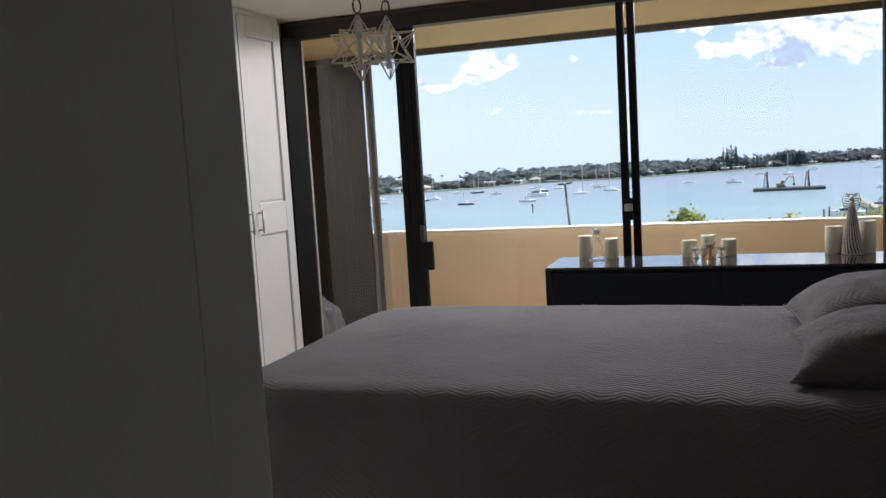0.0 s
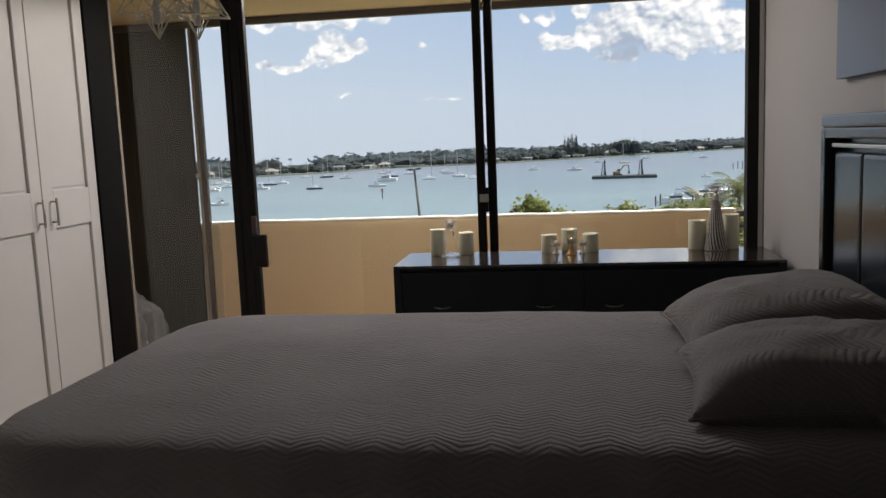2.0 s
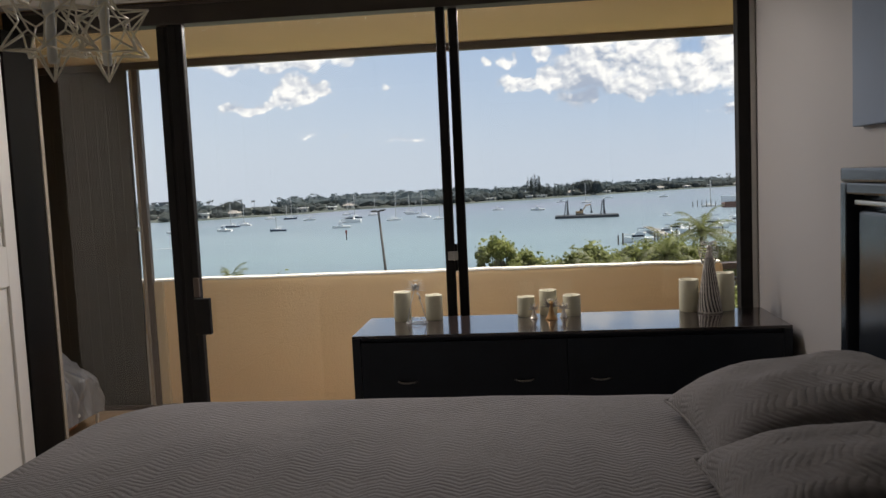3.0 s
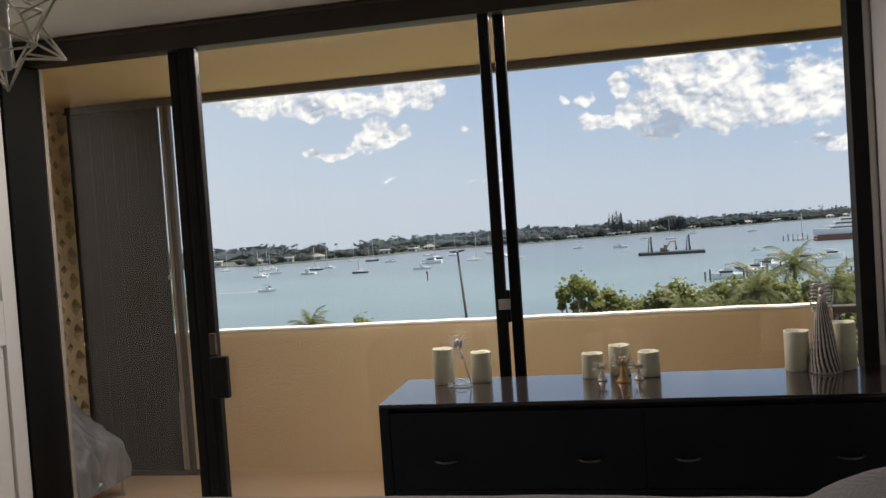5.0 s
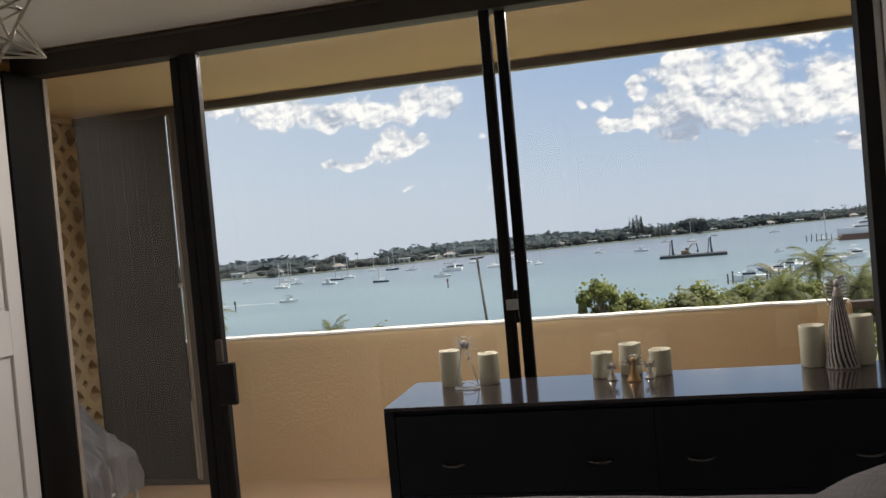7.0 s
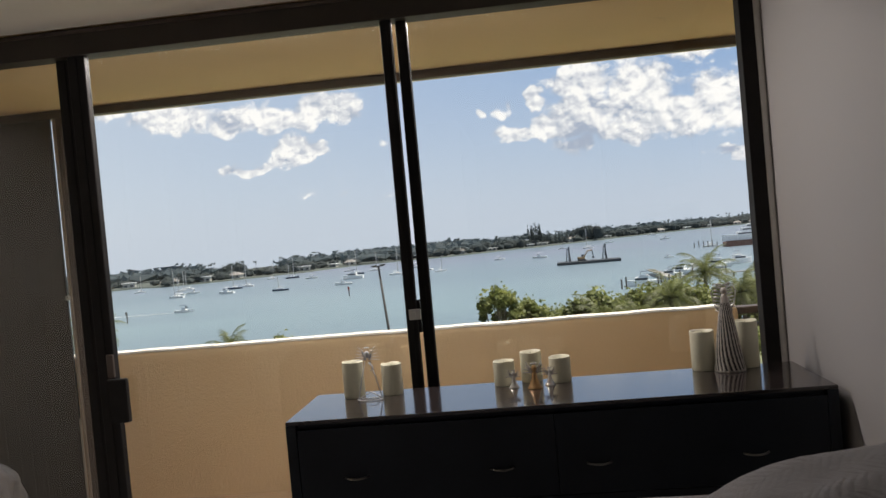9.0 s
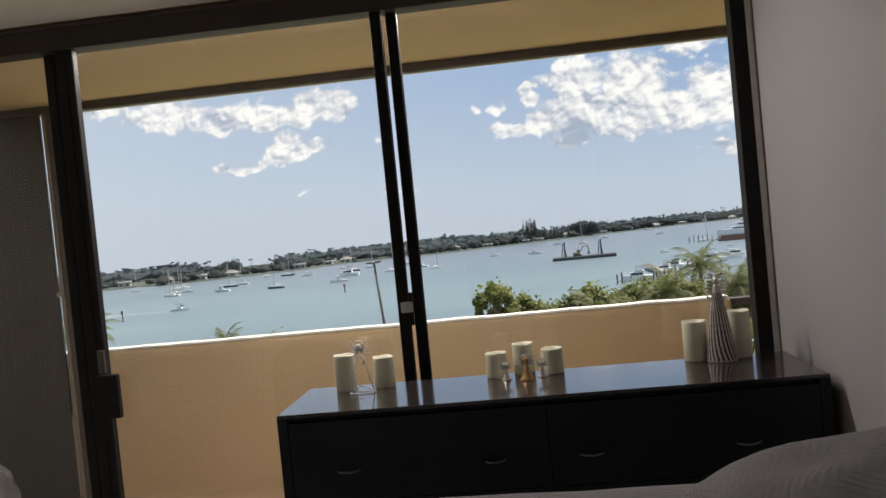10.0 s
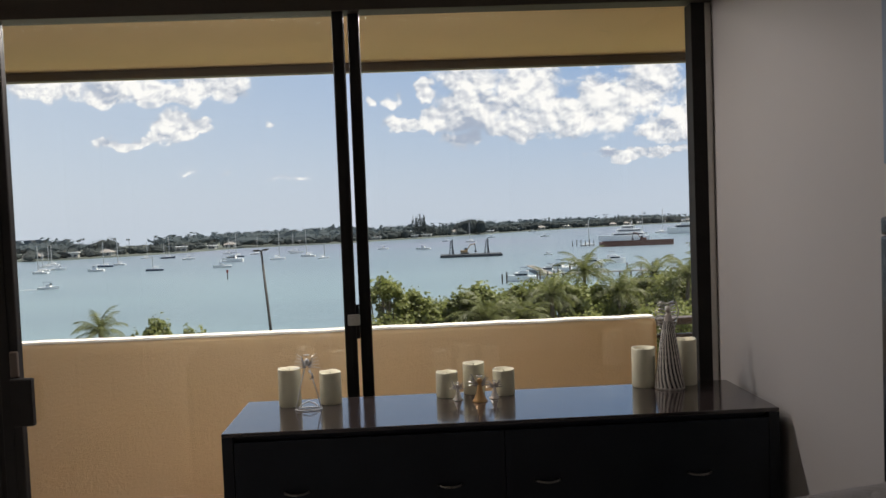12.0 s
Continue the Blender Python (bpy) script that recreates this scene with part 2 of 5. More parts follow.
M_WALL = material("wall_paint", (0.325, 0.312, 0.308), 0.7, bump=0.25, bump_scale=260, vary=0.03, scale=1.5)
M_CEIL = material("ceiling_paint", (0.80, 0.79, 0.76), 0.8, bump=0.3, bump_scale=180, vary=0.03, scale=2)
M_HALL = material("hall_paint", (0.78, 0.79, 0.75), 0.75, bump=0.2, bump_scale=220, vary=0.04, scale=2)
M_FLOOR = material("floor_tile", (0.62, 0.58, 0.52), 0.35, vary=0.1, scale=3)
M_CLOSET = material("closet_paint", (0.74, 0.72, 0.685), 0.42, bump=0.06, bump_scale=90, vary=0.025, scale=3)
M_BRONZE = material("bronze_aluminium", (0.020, 0.0185, 0.018), 0.72, spec=0.18, vary=0.25, scale=9, bump=0.1)
M_HEADER = material("bronze_header", (0.048, 0.039, 0.033), 0.5, vary=0.2, scale=6, spec=0.3)
M_JAMB = material("black_jamb", (0.009, 0.008, 0.007), 0.7, vary=0.2, spec=0.12)
M_FROST = material("frosted_glass", (0.85, 0.86, 0.88), 0.18, vary=0.03, spec=0.8)
M_BRONZE2 = material("bronze_track", (0.085, 0.062, 0.050), 0.5, metal=0.1, vary=0.2, scale=7, bump=0.15)
M_SHUT = material("shutter_brown", (0.036, 0.030, 0.023), 0.6, vary=0.18, scale=4, bump=0.1, bump_scale=30, stretch=(1, 1, 0.2))
M_ALU = material("worn_aluminium", (0.55, 0.53, 0.50), 0.35, metal=0.9, vary=0.15)
M_STUCCO = stucco_material("peach_stucco", (0.78, 0.58, 0.36), 0.88, bump=0.6, bump_scale=70, vary=0.07, scale=2.2, depth=0.006)
M_CAP = material("pale_cap", (0.84, 0.79, 0.71), 0.8, bump=0.5, bump_scale=60, vary=0.08, scale=8, depth=0.005)
M_EDGE = material("weathered_edge", (0.33, 0.27, 0.22), 0.8, vary=0.25, scale=8, bump=0.4)
M_SAND = material("sand_stucco", (0.60, 0.48, 0.32), 0.9, bump=0.6, bump_scale=80, vary=0.1, scale=5, depth=0.005)
M_BLOCK = material("breeze_block", (0.66, 0.52, 0.34), 0.9, bump=0.7, bump_scale=90, vary=0.12, scale=12, each=0.06, depth=0.004)
M_BFLOOR = material("balcony_paint", (0.50, 0.345, 0.22), 0.7, vary=0.12, scale=4, bump=0.3)
M_BLACK = material("black_lacquer", (0.009, 0.013, 0.019), 0.38, vary=0.3, scale=5, bump=0.05, spec=0.3)
M_TOP = material("dark_wood_top", (0.030, 0.023, 0.022), 0.15, vary=0.25, scale=4, bump=0.08, bump_scale=60, stretch=(0.15, 1, 1), spec=0.7, coat=0.4)
M_HEAD = material("headboard_lacquer", (0.016, 0.020, 0.026), 0.20, vary=0.2, scale=3, bump=0.03, spec=0.6)
M_PULL = material("brushed_pewter", (0.22, 0.21, 0.20), 0.3, metal=1.0, vary=0.1)
M_STEEL = material("brushed_nickel", (0.42, 0.40, 0.37), 0.32, metal=1.0, vary=0.1)
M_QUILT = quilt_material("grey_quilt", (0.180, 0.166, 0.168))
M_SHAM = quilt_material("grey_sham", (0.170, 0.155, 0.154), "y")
M_SKIRT = material("dark_base_cloth", (0.03, 0.03, 0.032), 0.9)
M_WAX = material("ivory_wax", (0.80, 0.775, 0.60), 0.45, vary=0.06, scale=20, bump=0.2, bump_scale=60)
M_WICK = material("led_plastic", (0.30, 0.27, 0.2), 0.6)
M_WIRE = material("pale_wire", (0.88, 0.82, 0.68), 0.4, vary=0.1)
M_CORD = material("black_cord", (0.015, 0.015, 0.015), 0.5)
M_WHITE = material("white_enamel", (0.75, 0.74, 0.70), 0.4, vary=0.03)
M_SILVER = material("polished_silver", (0.80, 0.78, 0.75), 0.22, metal=0.55, vary=0.1)
M_GOLD = material("amber_gold", (0.60, 0.37, 0.17), 0.3, metal=0.4, vary=0.15)
M_CANVAS = material("blue_grey_canvas", (0.16, 0.21, 0.29), 0.75, vary=0.08, scale=1.6, bump=0.4, bump_scale=400)
M_COVER = material("grey_cover_cloth", (0.20, 0.195, 0.205), 0.45, vary=0.3, scale=8, bump=0.4, bump_scale=200)
M_TUBE = material("white_tube", (0.6, 0.58, 0.54), 0.4, vary=0.1)
M_BAG = material("terracotta_cushion", (0.5, 0.25, 0.15), 0.8)
M_GLASS = glass_material("pane_glass")
M_CLEAR = glass_material("clear_glass", (0.86, 0.9, 0.9), 0.35)
M_WATER = water_material()
M_LAND = material("sandy_ground", (0.16, 0.17, 0.09), 0.95, vary=0.3, scale=0.15, bump=0.5, bump_scale=3, depth=0.1)
M_BARK = material("bark", (0.16, 0.13, 0.10), 0.9, vary=0.3, scale=3, bump=0.6, bump_scale=20, depth=0.02)
M_LEAF = leaf_material("sea_grape_leaf", (0.20, 0.235, 0.065), (0.44, 0.46, 0.17))
M_PALM = leaf_material("palm_leaf", (0.13, 0.15, 0.05), (0.30, 0.32, 0.13))
# haze is mixed into these two colours: paler and bluer than near leaves
M_HAZED = leaf_material("hazed_wood", (0.082, 0.102, 0.104), (0.118, 0.140, 0.130), 0.9)
M_HAZED2 = leaf_material("far_haze_tint", (0.10, 0.135, 0.15), (0.14, 0.175, 0.185), 0.9)
M_HULL = material("white_gelcoat", (0.80, 0.80, 0.78), 0.3, vary=0.04)
M_NAVY = material("navy_hull", (0.03, 0.05, 0.09), 0.3, vary=0.1)
M_DARKGLASS = material("dark_cabin_glass", (0.02, 0.03, 0.04), 0.1, vary=0.1)
M_RUST = material("rusty_steel", (0.17, 0.085, 0.06), 0.75, vary=0.3, scale=1)
M_BARGE = material("barge_steel", (0.05, 0.055, 0.06), 0.7, vary=0.3, scale=1)
M_YELLOW = material("digger_yellow", (0.30, 0.19, 0.08), 0.5)
M_RED = material("marker_red", (0.35, 0.07, 0.05), 0.5)
M_PILE = material("weathered_piling", (0.10, 0.08, 0.065), 0.9, vary=0.3, scale=4)
M_DOCK = material("dock_planks", (0.24, 0.225, 0.20), 0.85, vary=0.2, scale=2)
M_HOUSE = material("cream_house_wall", (0.46, 0.45, 0.40), 0.8, vary=0.1, scale=0.5)
M_ROOF = material("house_roof", (0.27, 0.25, 0.23), 0.8, vary=0.2, scale=0.5)
M_POLE = material("lamp_pole", (0.05, 0.045, 0.04), 0.6, vary=0.2)


# ---- mesh helpers ----
def part(name, bm, mat, parent=None, label="", kind="", smooth=False, at=None):
    me = bpy.data.meshes.new(name)
    if smooth:
        for f in bm.faces:
            f.smooth = True
    bm.to_mesh(me)
    bm.free()
    me.materials.append(mat)
    ob = new(name, me)
    if parent is not None:
        ob.parent = parent
    if at is not None:
        ob.matrix_basis = at
    return tagged(ob, label, kind=kind)


def thing(name, m, label, category, group="", kind=""):
    e = new(name)
    e.matrix_basis = m
    e.empty_display_size = 0.05
    return tagged(e, label, category, group, kind)


def add_box(bm, x0, x1, y0, y1, z0, z1, bevel=0.0, seg=2):
    r = bmesh.ops.create_cube(bm, size=1.0)
    vs = r["verts"]
    for q in vs:
        q.co = Vector(((x0 + x1) / 2 + q.co.x * (x1 - x0), (y0 + y1) / 2 + q.co.y * (y1 - y0), (z0 + z1) / 2 + q.co.z * (z1 - z0)))
    if bevel:
        es = list({e for q in vs for e in q.link_edges})
        bmesh.ops.bevel(bm, geom=es, offset=bevel, segments=seg, affect="EDGES", profile=0.6)
    return vs


def box(x0, x1, y0, y1, z0, z1, bevel=0.0, seg=2):
    bm = bmesh.new()
    add_box(bm, x0, x1, y0, y1, z0, z1, bevel, seg)
    return bm


def lathe(profile, n=20, close=True):
    """A turned shape from (radius, height) pairs."""
    bm = bmesh.new()
    rings = []
    for r, z in profile:
        rings.append([bm.verts.new((r * math.cos(2 * math.pi * k / n), r * math.sin(2 * math.pi * k / n), z)) for k in range(n)])
    for a, b in zip(rings, rings[1:]):
        for k in range(n):
            bm.faces.new((a[k], a[(k + 1) % n], b[(k + 1) % n], b[k]))
    if close:
        bm.faces.new(list(reversed(rings[0])))
        bm.faces.new(rings[-1])
    return bm


def add_tube(bm, pts, radius, n=8, r_end=None):
    """A round bar along the points."""
    pts = [Vector(p) for p in pts]
    rings = []
    for i, p in enumerate(pts):
        d = (pts[min(i + 1, len(pts) - 1)] - pts[max(i - 1, 0)]).normalized()
        a = d.cross(Vector((0, 0, 1)) if abs(d.z) < 0.9 else Vector((1, 0, 0))).normalized()
        b = d.cross(a)
        r = radius if r_end is None else radius + (r_end - radius) * i / max(1, len(pts) - 1)
        rings.append([bm.verts.new(p + r * (math.cos(2 * math.pi * k / n) * a + math.sin(2 * math.pi * k / n) * b)) for k in range(n)])
    for a, b in zip(rings, rings[1:]):
        for k in range(n):
            bm.faces.new((a[k], a[(k + 1) % n], b[(k + 1) % n], b[k]))
    bm.faces.new(list(reversed(rings[0])))
    bm.faces.new(rings[-1])
    return bm


def tube(pts, radius, n=8, r_end=None):
    return add_tube(bmesh.new(), pts, radius, n, r_end)


def setting(name, bm, mat, label="", parent=None):
    return part(name, bm, mat, parent, label, "structure")


# ---- the room ----
RX, LX, BACK, TOP = 1.40, -2.05, -6.4, 2.422
setting("floor", box(-2.80, 1.55, BACK - 0.1, 0.0, -0.12, 0.0), M_FLOOR)
setting("ceiling", box(-2.80, 1.55, BACK - 0.1, -0.06, TOP, TOP + 0.15), M_CEIL, "flat cream painted ceiling")
setting("wall_east", box(RX, RX + 0.15, BACK, 0.10, 0.0, TOP), M_WALL, "plain light grey painted wall")
setting("wall_west", box(LX - 0.75, LX - 0.63, -3.97, 0.10, 0.0, TOP), M_WALL)
setting("wall_south", box(LX - 0.75, -0.034, -4.09, -3.97, 0.0, TOP, 0.004), M_HALL, "dark shaded grey wall beside the doorway")
setting("wall_hall", box(-0.154, -0.034, BACK, -4.09, 0.0, TOP), M_HALL)
setting("wall_back", box(-0.154, RX + 0.15, BACK - 0.1, BACK, 0.0, TOP), M_HALL)
setting("baseboard", box(RX - 0.014, RX, BACK, -0.62, 0.0, 0.09, 0.003), M_CLOSET)

# sliding glass wall
win = setting("window_1", box(LX - 0.07, RX, -0.050, 0.050, 2.314, TOP - 0.004, 0.004), M_HEADER, "dark bronze aluminium sliding glass wall")
bm = bmesh.new()
add_box(bm, LX - 0.03, RX, -0.058, -0.050, 2.40, 2.412)
part("header_trim", bm, M_BRONZE2, win)
part("left_jamb", box(-2.115, -2.033, -0.200, 0.055, 0.0, 2.314, 0.004), M_JAMB, win)
part("jamb_edge", box(-2.0325, -2.024, 0.034, 0.060, 0.0, 2.314, 0.002), M_EDGE, win, "weathered brown wooden edge strip")
part("right_jamb", box(1.320, 1.374, -0.012, 0.06, 0.0, 2.314, 0.003), M_BRONZE, win)
part("jamb_trim", box(1.374, RX, -0.008, 0.05, 0.0, 2.314, 0.002), M_ALU, win, "grey caulked jamb strip")
part("sill", box(-2.032, 1.32, -0.05, 0.09, 0.0, 0.045, 0.003), M_BRONZE, win)


def stile(x0, x1, y0, y1):
    bm = box(x0, x1, y0, y1, 0.045, 2.314, 0.003, 1)
    mid = (x0 + x1) / 2
    add_box(bm, mid - 0.004, mid + 0.004, y0 - 0.004, y0, 0.05, 2.306)
    return part("stile", bm, M_BRONZE, win)


stile(-1.380, -1.308, 0.005, 0.045)
stile(-1.308, -1.235, -0.035, 0.003)
stile(-0.031, 0.013, -0.035, 0.000)
stile(0.024, 0.068, 0.008, 0.045)
part("stile_filler", box(0.013, 0.024, -0.02, 0.01, 1.095, 1.222), M_BRONZE, win)
lock = part("door_handle", box(-1.262, -1.180, -0.065, -0.036, 0.830, 1.008, 0.008), M_BRONZE, win, "blocky dark bronze sliding door handle")
part("thumb_latch", box(-1.262, -1.232, -0.052, -0.036, 1.012, 1.107, 0.006), M_BRONZE2, lock, "brown thumb latch")
bm = box(-0.017, 0.029, -0.048, -0.035, 1.149, 1.190, 0.003)
add_box(bm, -0.007, 0.011, -0.058, -0.048, 1.159, 1.180, 0.003)
part("sash_lock", bm, M_ALU, win, "small worn metal sash lock")
for x0, x1, y in ((-2.024, -1.380, 0.024), (-1.235, -0.031, -0.016), (0.068, 1.320, 0.026)):
    g = part("pane", box(x0, x1, y - 0.003, y + 0.003, 0.05, 2.306), M_GLASS, win, "clear sliding glass pane")
    g.visible_shadow = False

# ---- balcony ----
BZ = 0.12
setting("balcony_floor", box(-2.90, 3.4, 0.09, 1.36, BZ - 0.25, BZ), M_BFLOOR, "painted balcony floor")
setting("balcony_ceiling", box(-2.90, 3.4, 0.10, 1.36, 2.345, 2.60), M_STUCCO, "peach painted balcony soffit")
setting("wall_over_window", box(-2.90, 3.4, -0.055, 0.10, TOP, 2.75), M_STUCCO)
setting("outer_wall", box(-2.90, -2.034, 0.0605, 0.068, 0.0, 2.385), M_SAND)
setting("outer_wall_east", box(RX, 3.4, 0.102, 0.2, 0.0, 2.385), M_STUCCO)
setting("end_wall_east", box(3.3, 3.4, 0.2, 1.36, 0.0, 2.385), M_STUCCO)
setting("facade", box(-30, 30, -7.0, 1.34, -15.8, -0.14), M_STUCCO)
setting("roof", box(-2.95, 1.6, -6.6, 0.09, 2.755, 2.9), M_CAP)
# parapet with a rounded, hand-trowelled top and a softly uneven face
bm = bmesh.new()
nx, sec = 150, ((1.222, BZ), (1.220, 0.50), (1.220, 0.88), (1.223, 0.927), (1.232, 0.946), (1.255, 0.952), (1.335, 0.952), (1.352, 0.942), (1.358, 0.912), (1.36, BZ))
rows = []
for i in range(nx + 1):
    x = -2.72 + (1.523 + 2.72) * i / nx
    end = max(0.0, (x - 1.493) / 0.03)
    row = []
    for y, z in sec:
        w = 0.004 * noise.noise(Vector((x * 2.3, z * 3, 4))) + 0.0022 * noise.noise(Vector((x * 9, z * 9, y * 9)))
        drop = (0.012 * end * end if z > 0.9 else 0)
        wav = 0.0035 * noise.noise(Vector((x * 5, 7, 1))) if z > 0.9 else 0
        row.append(bm.verts.new((x, y + w, z - drop + wav)))
    rows.append(row)
for a, b in zip(rows, rows[1:]):
    for k in range(len(sec) - 1):
        bm.faces.new((a[k], a[k + 1], b[k + 1], b[k]))
bm.faces.new(rows[0]), bm.faces.new(list(reversed(rows[-1])))
bmesh.ops.recalc_face_normals(bm, faces=bm.faces)
par = setting("balcony_parapet", bm, M_STUCCO, "peach stucco balcony parapet with hairline cracks")
for f in par.data.polygons:
    f.use_smooth = True
bm = bmesh.new()
rows = []
for i in range(nx + 1):
    x = -2.72 + (1.518 + 2.72) * i / nx
    row = []
    for k, (y, z) in enumerate(((1.230, 0.948), (1.236, 0.954), (1.255, 0.957), (1.335, 0.957), (1.356, 0.944))):
        row.append(bm.verts.new((x, y + 0.003 * noise.noise(Vector((x * 6, k, 3))) + 0.002 * noise.noise(Vector((x * 23, k, 3))),
                                 z + 0.0035 * noise.noise(Vector((x * 5, 7, 1))) + 0.002)))
    rows.append(row)
for a, b in zip(rows, rows[1:]):
    for k in range(4):
        bm.faces.new((a[k], b[k], b[k + 1], a[k + 1]))
setting("parapet_cap", bm, M_CAP, "pale top of the parapet")
rail = thing("balcony_railing", pose(0, 0, 0), "weathered dark brown balcony railing beyond the parapet end", "railing", kind="structure")
part("top_rail", box(1.526, 3.3, 1.25, 1.33, 0.905, 0.943, 0.006), M_BRONZE2, rail)
part("mid_rail", box(1.526, 3.3, 1.27, 1.31, 0.832, 0.852, 0.004), M_BRONZE2, rail)
for k in range(9):
    part("baluster", box(1.66 + 0.19 * k, 1.685 + 0.19 * k, 1.277, 1.303, BZ, 0.833, 0.002), M_BRONZE2, rail)
# hurricane shutter, folded to one side
sh = thing("hurricane_shutter", pose(0, 0, 0), "dark brown folding hurricane shutter closed against the breeze-block wall", "shutter")
bm = bmesh.new()
add_box(bm, -2.715, 3.3, 1.175, 1.219, 2.298, 2.344, 0.004)
add_box(bm, -2.715, 3.3, 1.164, 1.175, 2.298, 2.312)
part("track", bm, M_BRONZE2, sh, "brown shutter track under the soffit")
setting("soffit_lip", box(-2.90, 3.3, 1.222, 1.36, 2.320, 2.344), M_CAP, "pale outer edge of the soffit")
for k in range(4):
    x = -2.715 + 0.148 * k
    bm = bmesh.new()
    z0, z1 = BZ + 0.03, 2.298
    prof = [(0, 0), (0.004, -0.002), (0.070, -0.003), (0.074, -0.0045), (0.078, -0.003), (0.144, -0.002), (0.148, 0), (0.148, 0.014), (0, 0.014)]
    lo = [bm.verts.new((x + a, 1.19 + b, z0)) for a, b in prof]
    hi = [bm.verts.new((x + a, 1.19 + b, z1)) for a, b in prof]
    for i in range(len(prof)):
        j = (i + 1) % len(prof)
        bm.faces.new((lo[i], lo[j], hi[j], hi[i]))
    bm.faces.new(list(reversed(lo))), bm.faces.new(hi)
    part("slat", bm, M_SHUT, sh)
bm = box(-2.097, -2.079, 1.166, 1.206, BZ + 0.02, 2.298, 0.003)
part("edge_profile", bm, M_EDGE, sh, "tan weathered edge strip")
part("lead_post", box(-2.079, -2.042, 1.172, 1.212, BZ + 0.02, 2.298, 0.004), M_BRONZE2, sh)
part("guide_rod", tube([(-2.098, 1.155, BZ + 0.04), (-2.098, 1.155, 0.62)], 0.006), M_ALU, sh)
bm = box(-2.108, -2.088, 1.145, 1.168, 1.285, 1.31, 0.003)
add_tube(bm, [(-2.098, 1.15, 1.29), (-2.085, 1.12, 1.295)], 0.005)
part("latch_pin", bm, M_ALU, sh)
part("bottom_rail", box(-2.715, -1.95, 1.165, 1.216, BZ, BZ + 0.03, 0.003), M_BRONZE2, sh)
part("side_stop", box(-2.050, -1.985, 1.190, 1.218, BZ + 0.03, 0.95, 0.003), M_SAND, sh, "sand-painted stop post")

# ---- bed ----
BX0, BX1, BY0, BY1, BTOP = -1.05, 1.29, -2.74, -1.25, 0.845


def soft_block(x0, x1, y0, y1, z0, z1, r, step=0.03, crown=0.0, ripple=0.0, seed=0):
    """A padded block with a rounded rim; its cloth hangs to z0 on all sides."""
    bm = bmesh.new()
    nu, nv = max(6, int((x1 - x0) / step)), max(6, int((y1 - y0) / step))
    cx, cy, hx, hy = (x0 + x1) / 2, (y0 + y1) / 2, (x1 - x0) / 2, (y1 - y0) / 2
    arc = r * math.pi / 2
    total = (z1 - r - z0)
    steps = [0.0] + [arc * k / 6 for k in range(1, 7)] + [arc + total * k / 12 for k in range(1, 13)]

    def rim(d):
        if d <= arc:
            a = d / r
            return r * math.sin(a), z1 - r + r * math.cos(a)
        return r, z1 - r - (d - arc)
    grid = {}
    rc = 0.22
    for i in range(nu + 1):
        for j in range(nv + 1):
            fx, fy = -1 + 2 * i / nu, -1 + 2 * j / nv
            x, y = fx * (hx - r), fy * (hy - r)
            ax, ay = abs(x) - (hx - r - rc), abs(y) - (hy - r - rc)
            if ax > 0 and ay > 0:
                m = max(ax, ay)
                d = math.hypot(ax, ay)
                x = math.copysign(hx - r - rc + ax * m / d, x)
                y = math.copysign(hy - r - rc + ay * m / d, y)
            c = crown * (1 - fx ** 4) * (1 - fy ** 4)
            w = ripple * noise.noise(Vector((x * 2.1, y * 2.1, seed))) + ripple * 0.4 * noise.noise(Vector((x * 7, y * 7, seed)))
            grid[i, j] = bm.verts.new((cx + x, cy + y, z1 + c + w))
    for i in range(nu):
        for j in range(nv):
            bm.faces.new((grid[i, j], grid[i + 1, j], grid[i + 1, j + 1], grid[i, j + 1]))
    loop = [(i, 0) for i in range(nu)] + [(nu, j) for j in range(nv)] + [(i, nv) for i in range(nu, 0, -1)] + [(0, j) for j in range(nv, 0, -1)]
    prev = [grid[k] for k in loop]
    base = [v.co.copy() for v in prev]
    n = len(loop)
    nor = []
    for k in range(n):
        t = base[(k + 1) % n] - base[k - 1]
        nor.append(Vector((t.y, -t.x, 0)).normalized())
    for d in steps[1:]:
        o, z = rim(d)
        ring = []
        for k in range(n):
            q = base[k]
            hang = max(0.0, (d - arc) / max(0.01, total))
            fold = 0.018 * hang * noise.noise(Vector((q.x * 3.5, q.y * 3.5, 2.0 + seed)))
            ring.append(bm.verts.new((q.x + nor[k].x * (o + fold), q.y + nor[k].y * (o + fold), z + (q.z - z1) * (1 - hang))))
        for k in range(n):
            bm.faces.new((prev[k], ring[k], ring[(k + 1) % n], prev[(k + 1) % n]))
        prev = ring
    bmesh.ops.recalc_face_normals(bm, faces=bm.faces)
    return bm


bed = thing("bed", pose((BX0 + BX1) / 2, (BY0 + BY1) / 2, 0), "made double bed with black lacquered headboard against the grey wall", "bed")
off = pose(-(BX0 + BX1) / 2, -(BY0 + BY1) / 2, 0)
part("mattress", box(BX0 + 0.08, BX1 - 0.01, BY0 + 0.08, BY1 - 0.08, 0.30, BTOP - 0.10, 0.04), M_SKIRT, bed, at=off)
part("base", box(BX0 + 0.10, BX1 - 0.01, BY0 + 0.10, BY1 - 0.10, 0.0, 0.30, 0.01), M_BLACK, bed, at=off)
hb = part("headboard", box(1.335, RX - 0.003, BY0 - 0.06, BY1 - 0.065, 0.0, 1.47, 0.004), M_HEAD, bed, "black lacquered headboard with padded upright panels", at=off)
y0, y1 = BY0 - 0.06, BY1 - 0.065
bm = box(1.285, RX - 0.003, y0, y1, 1.470, 1.512, 0.008)
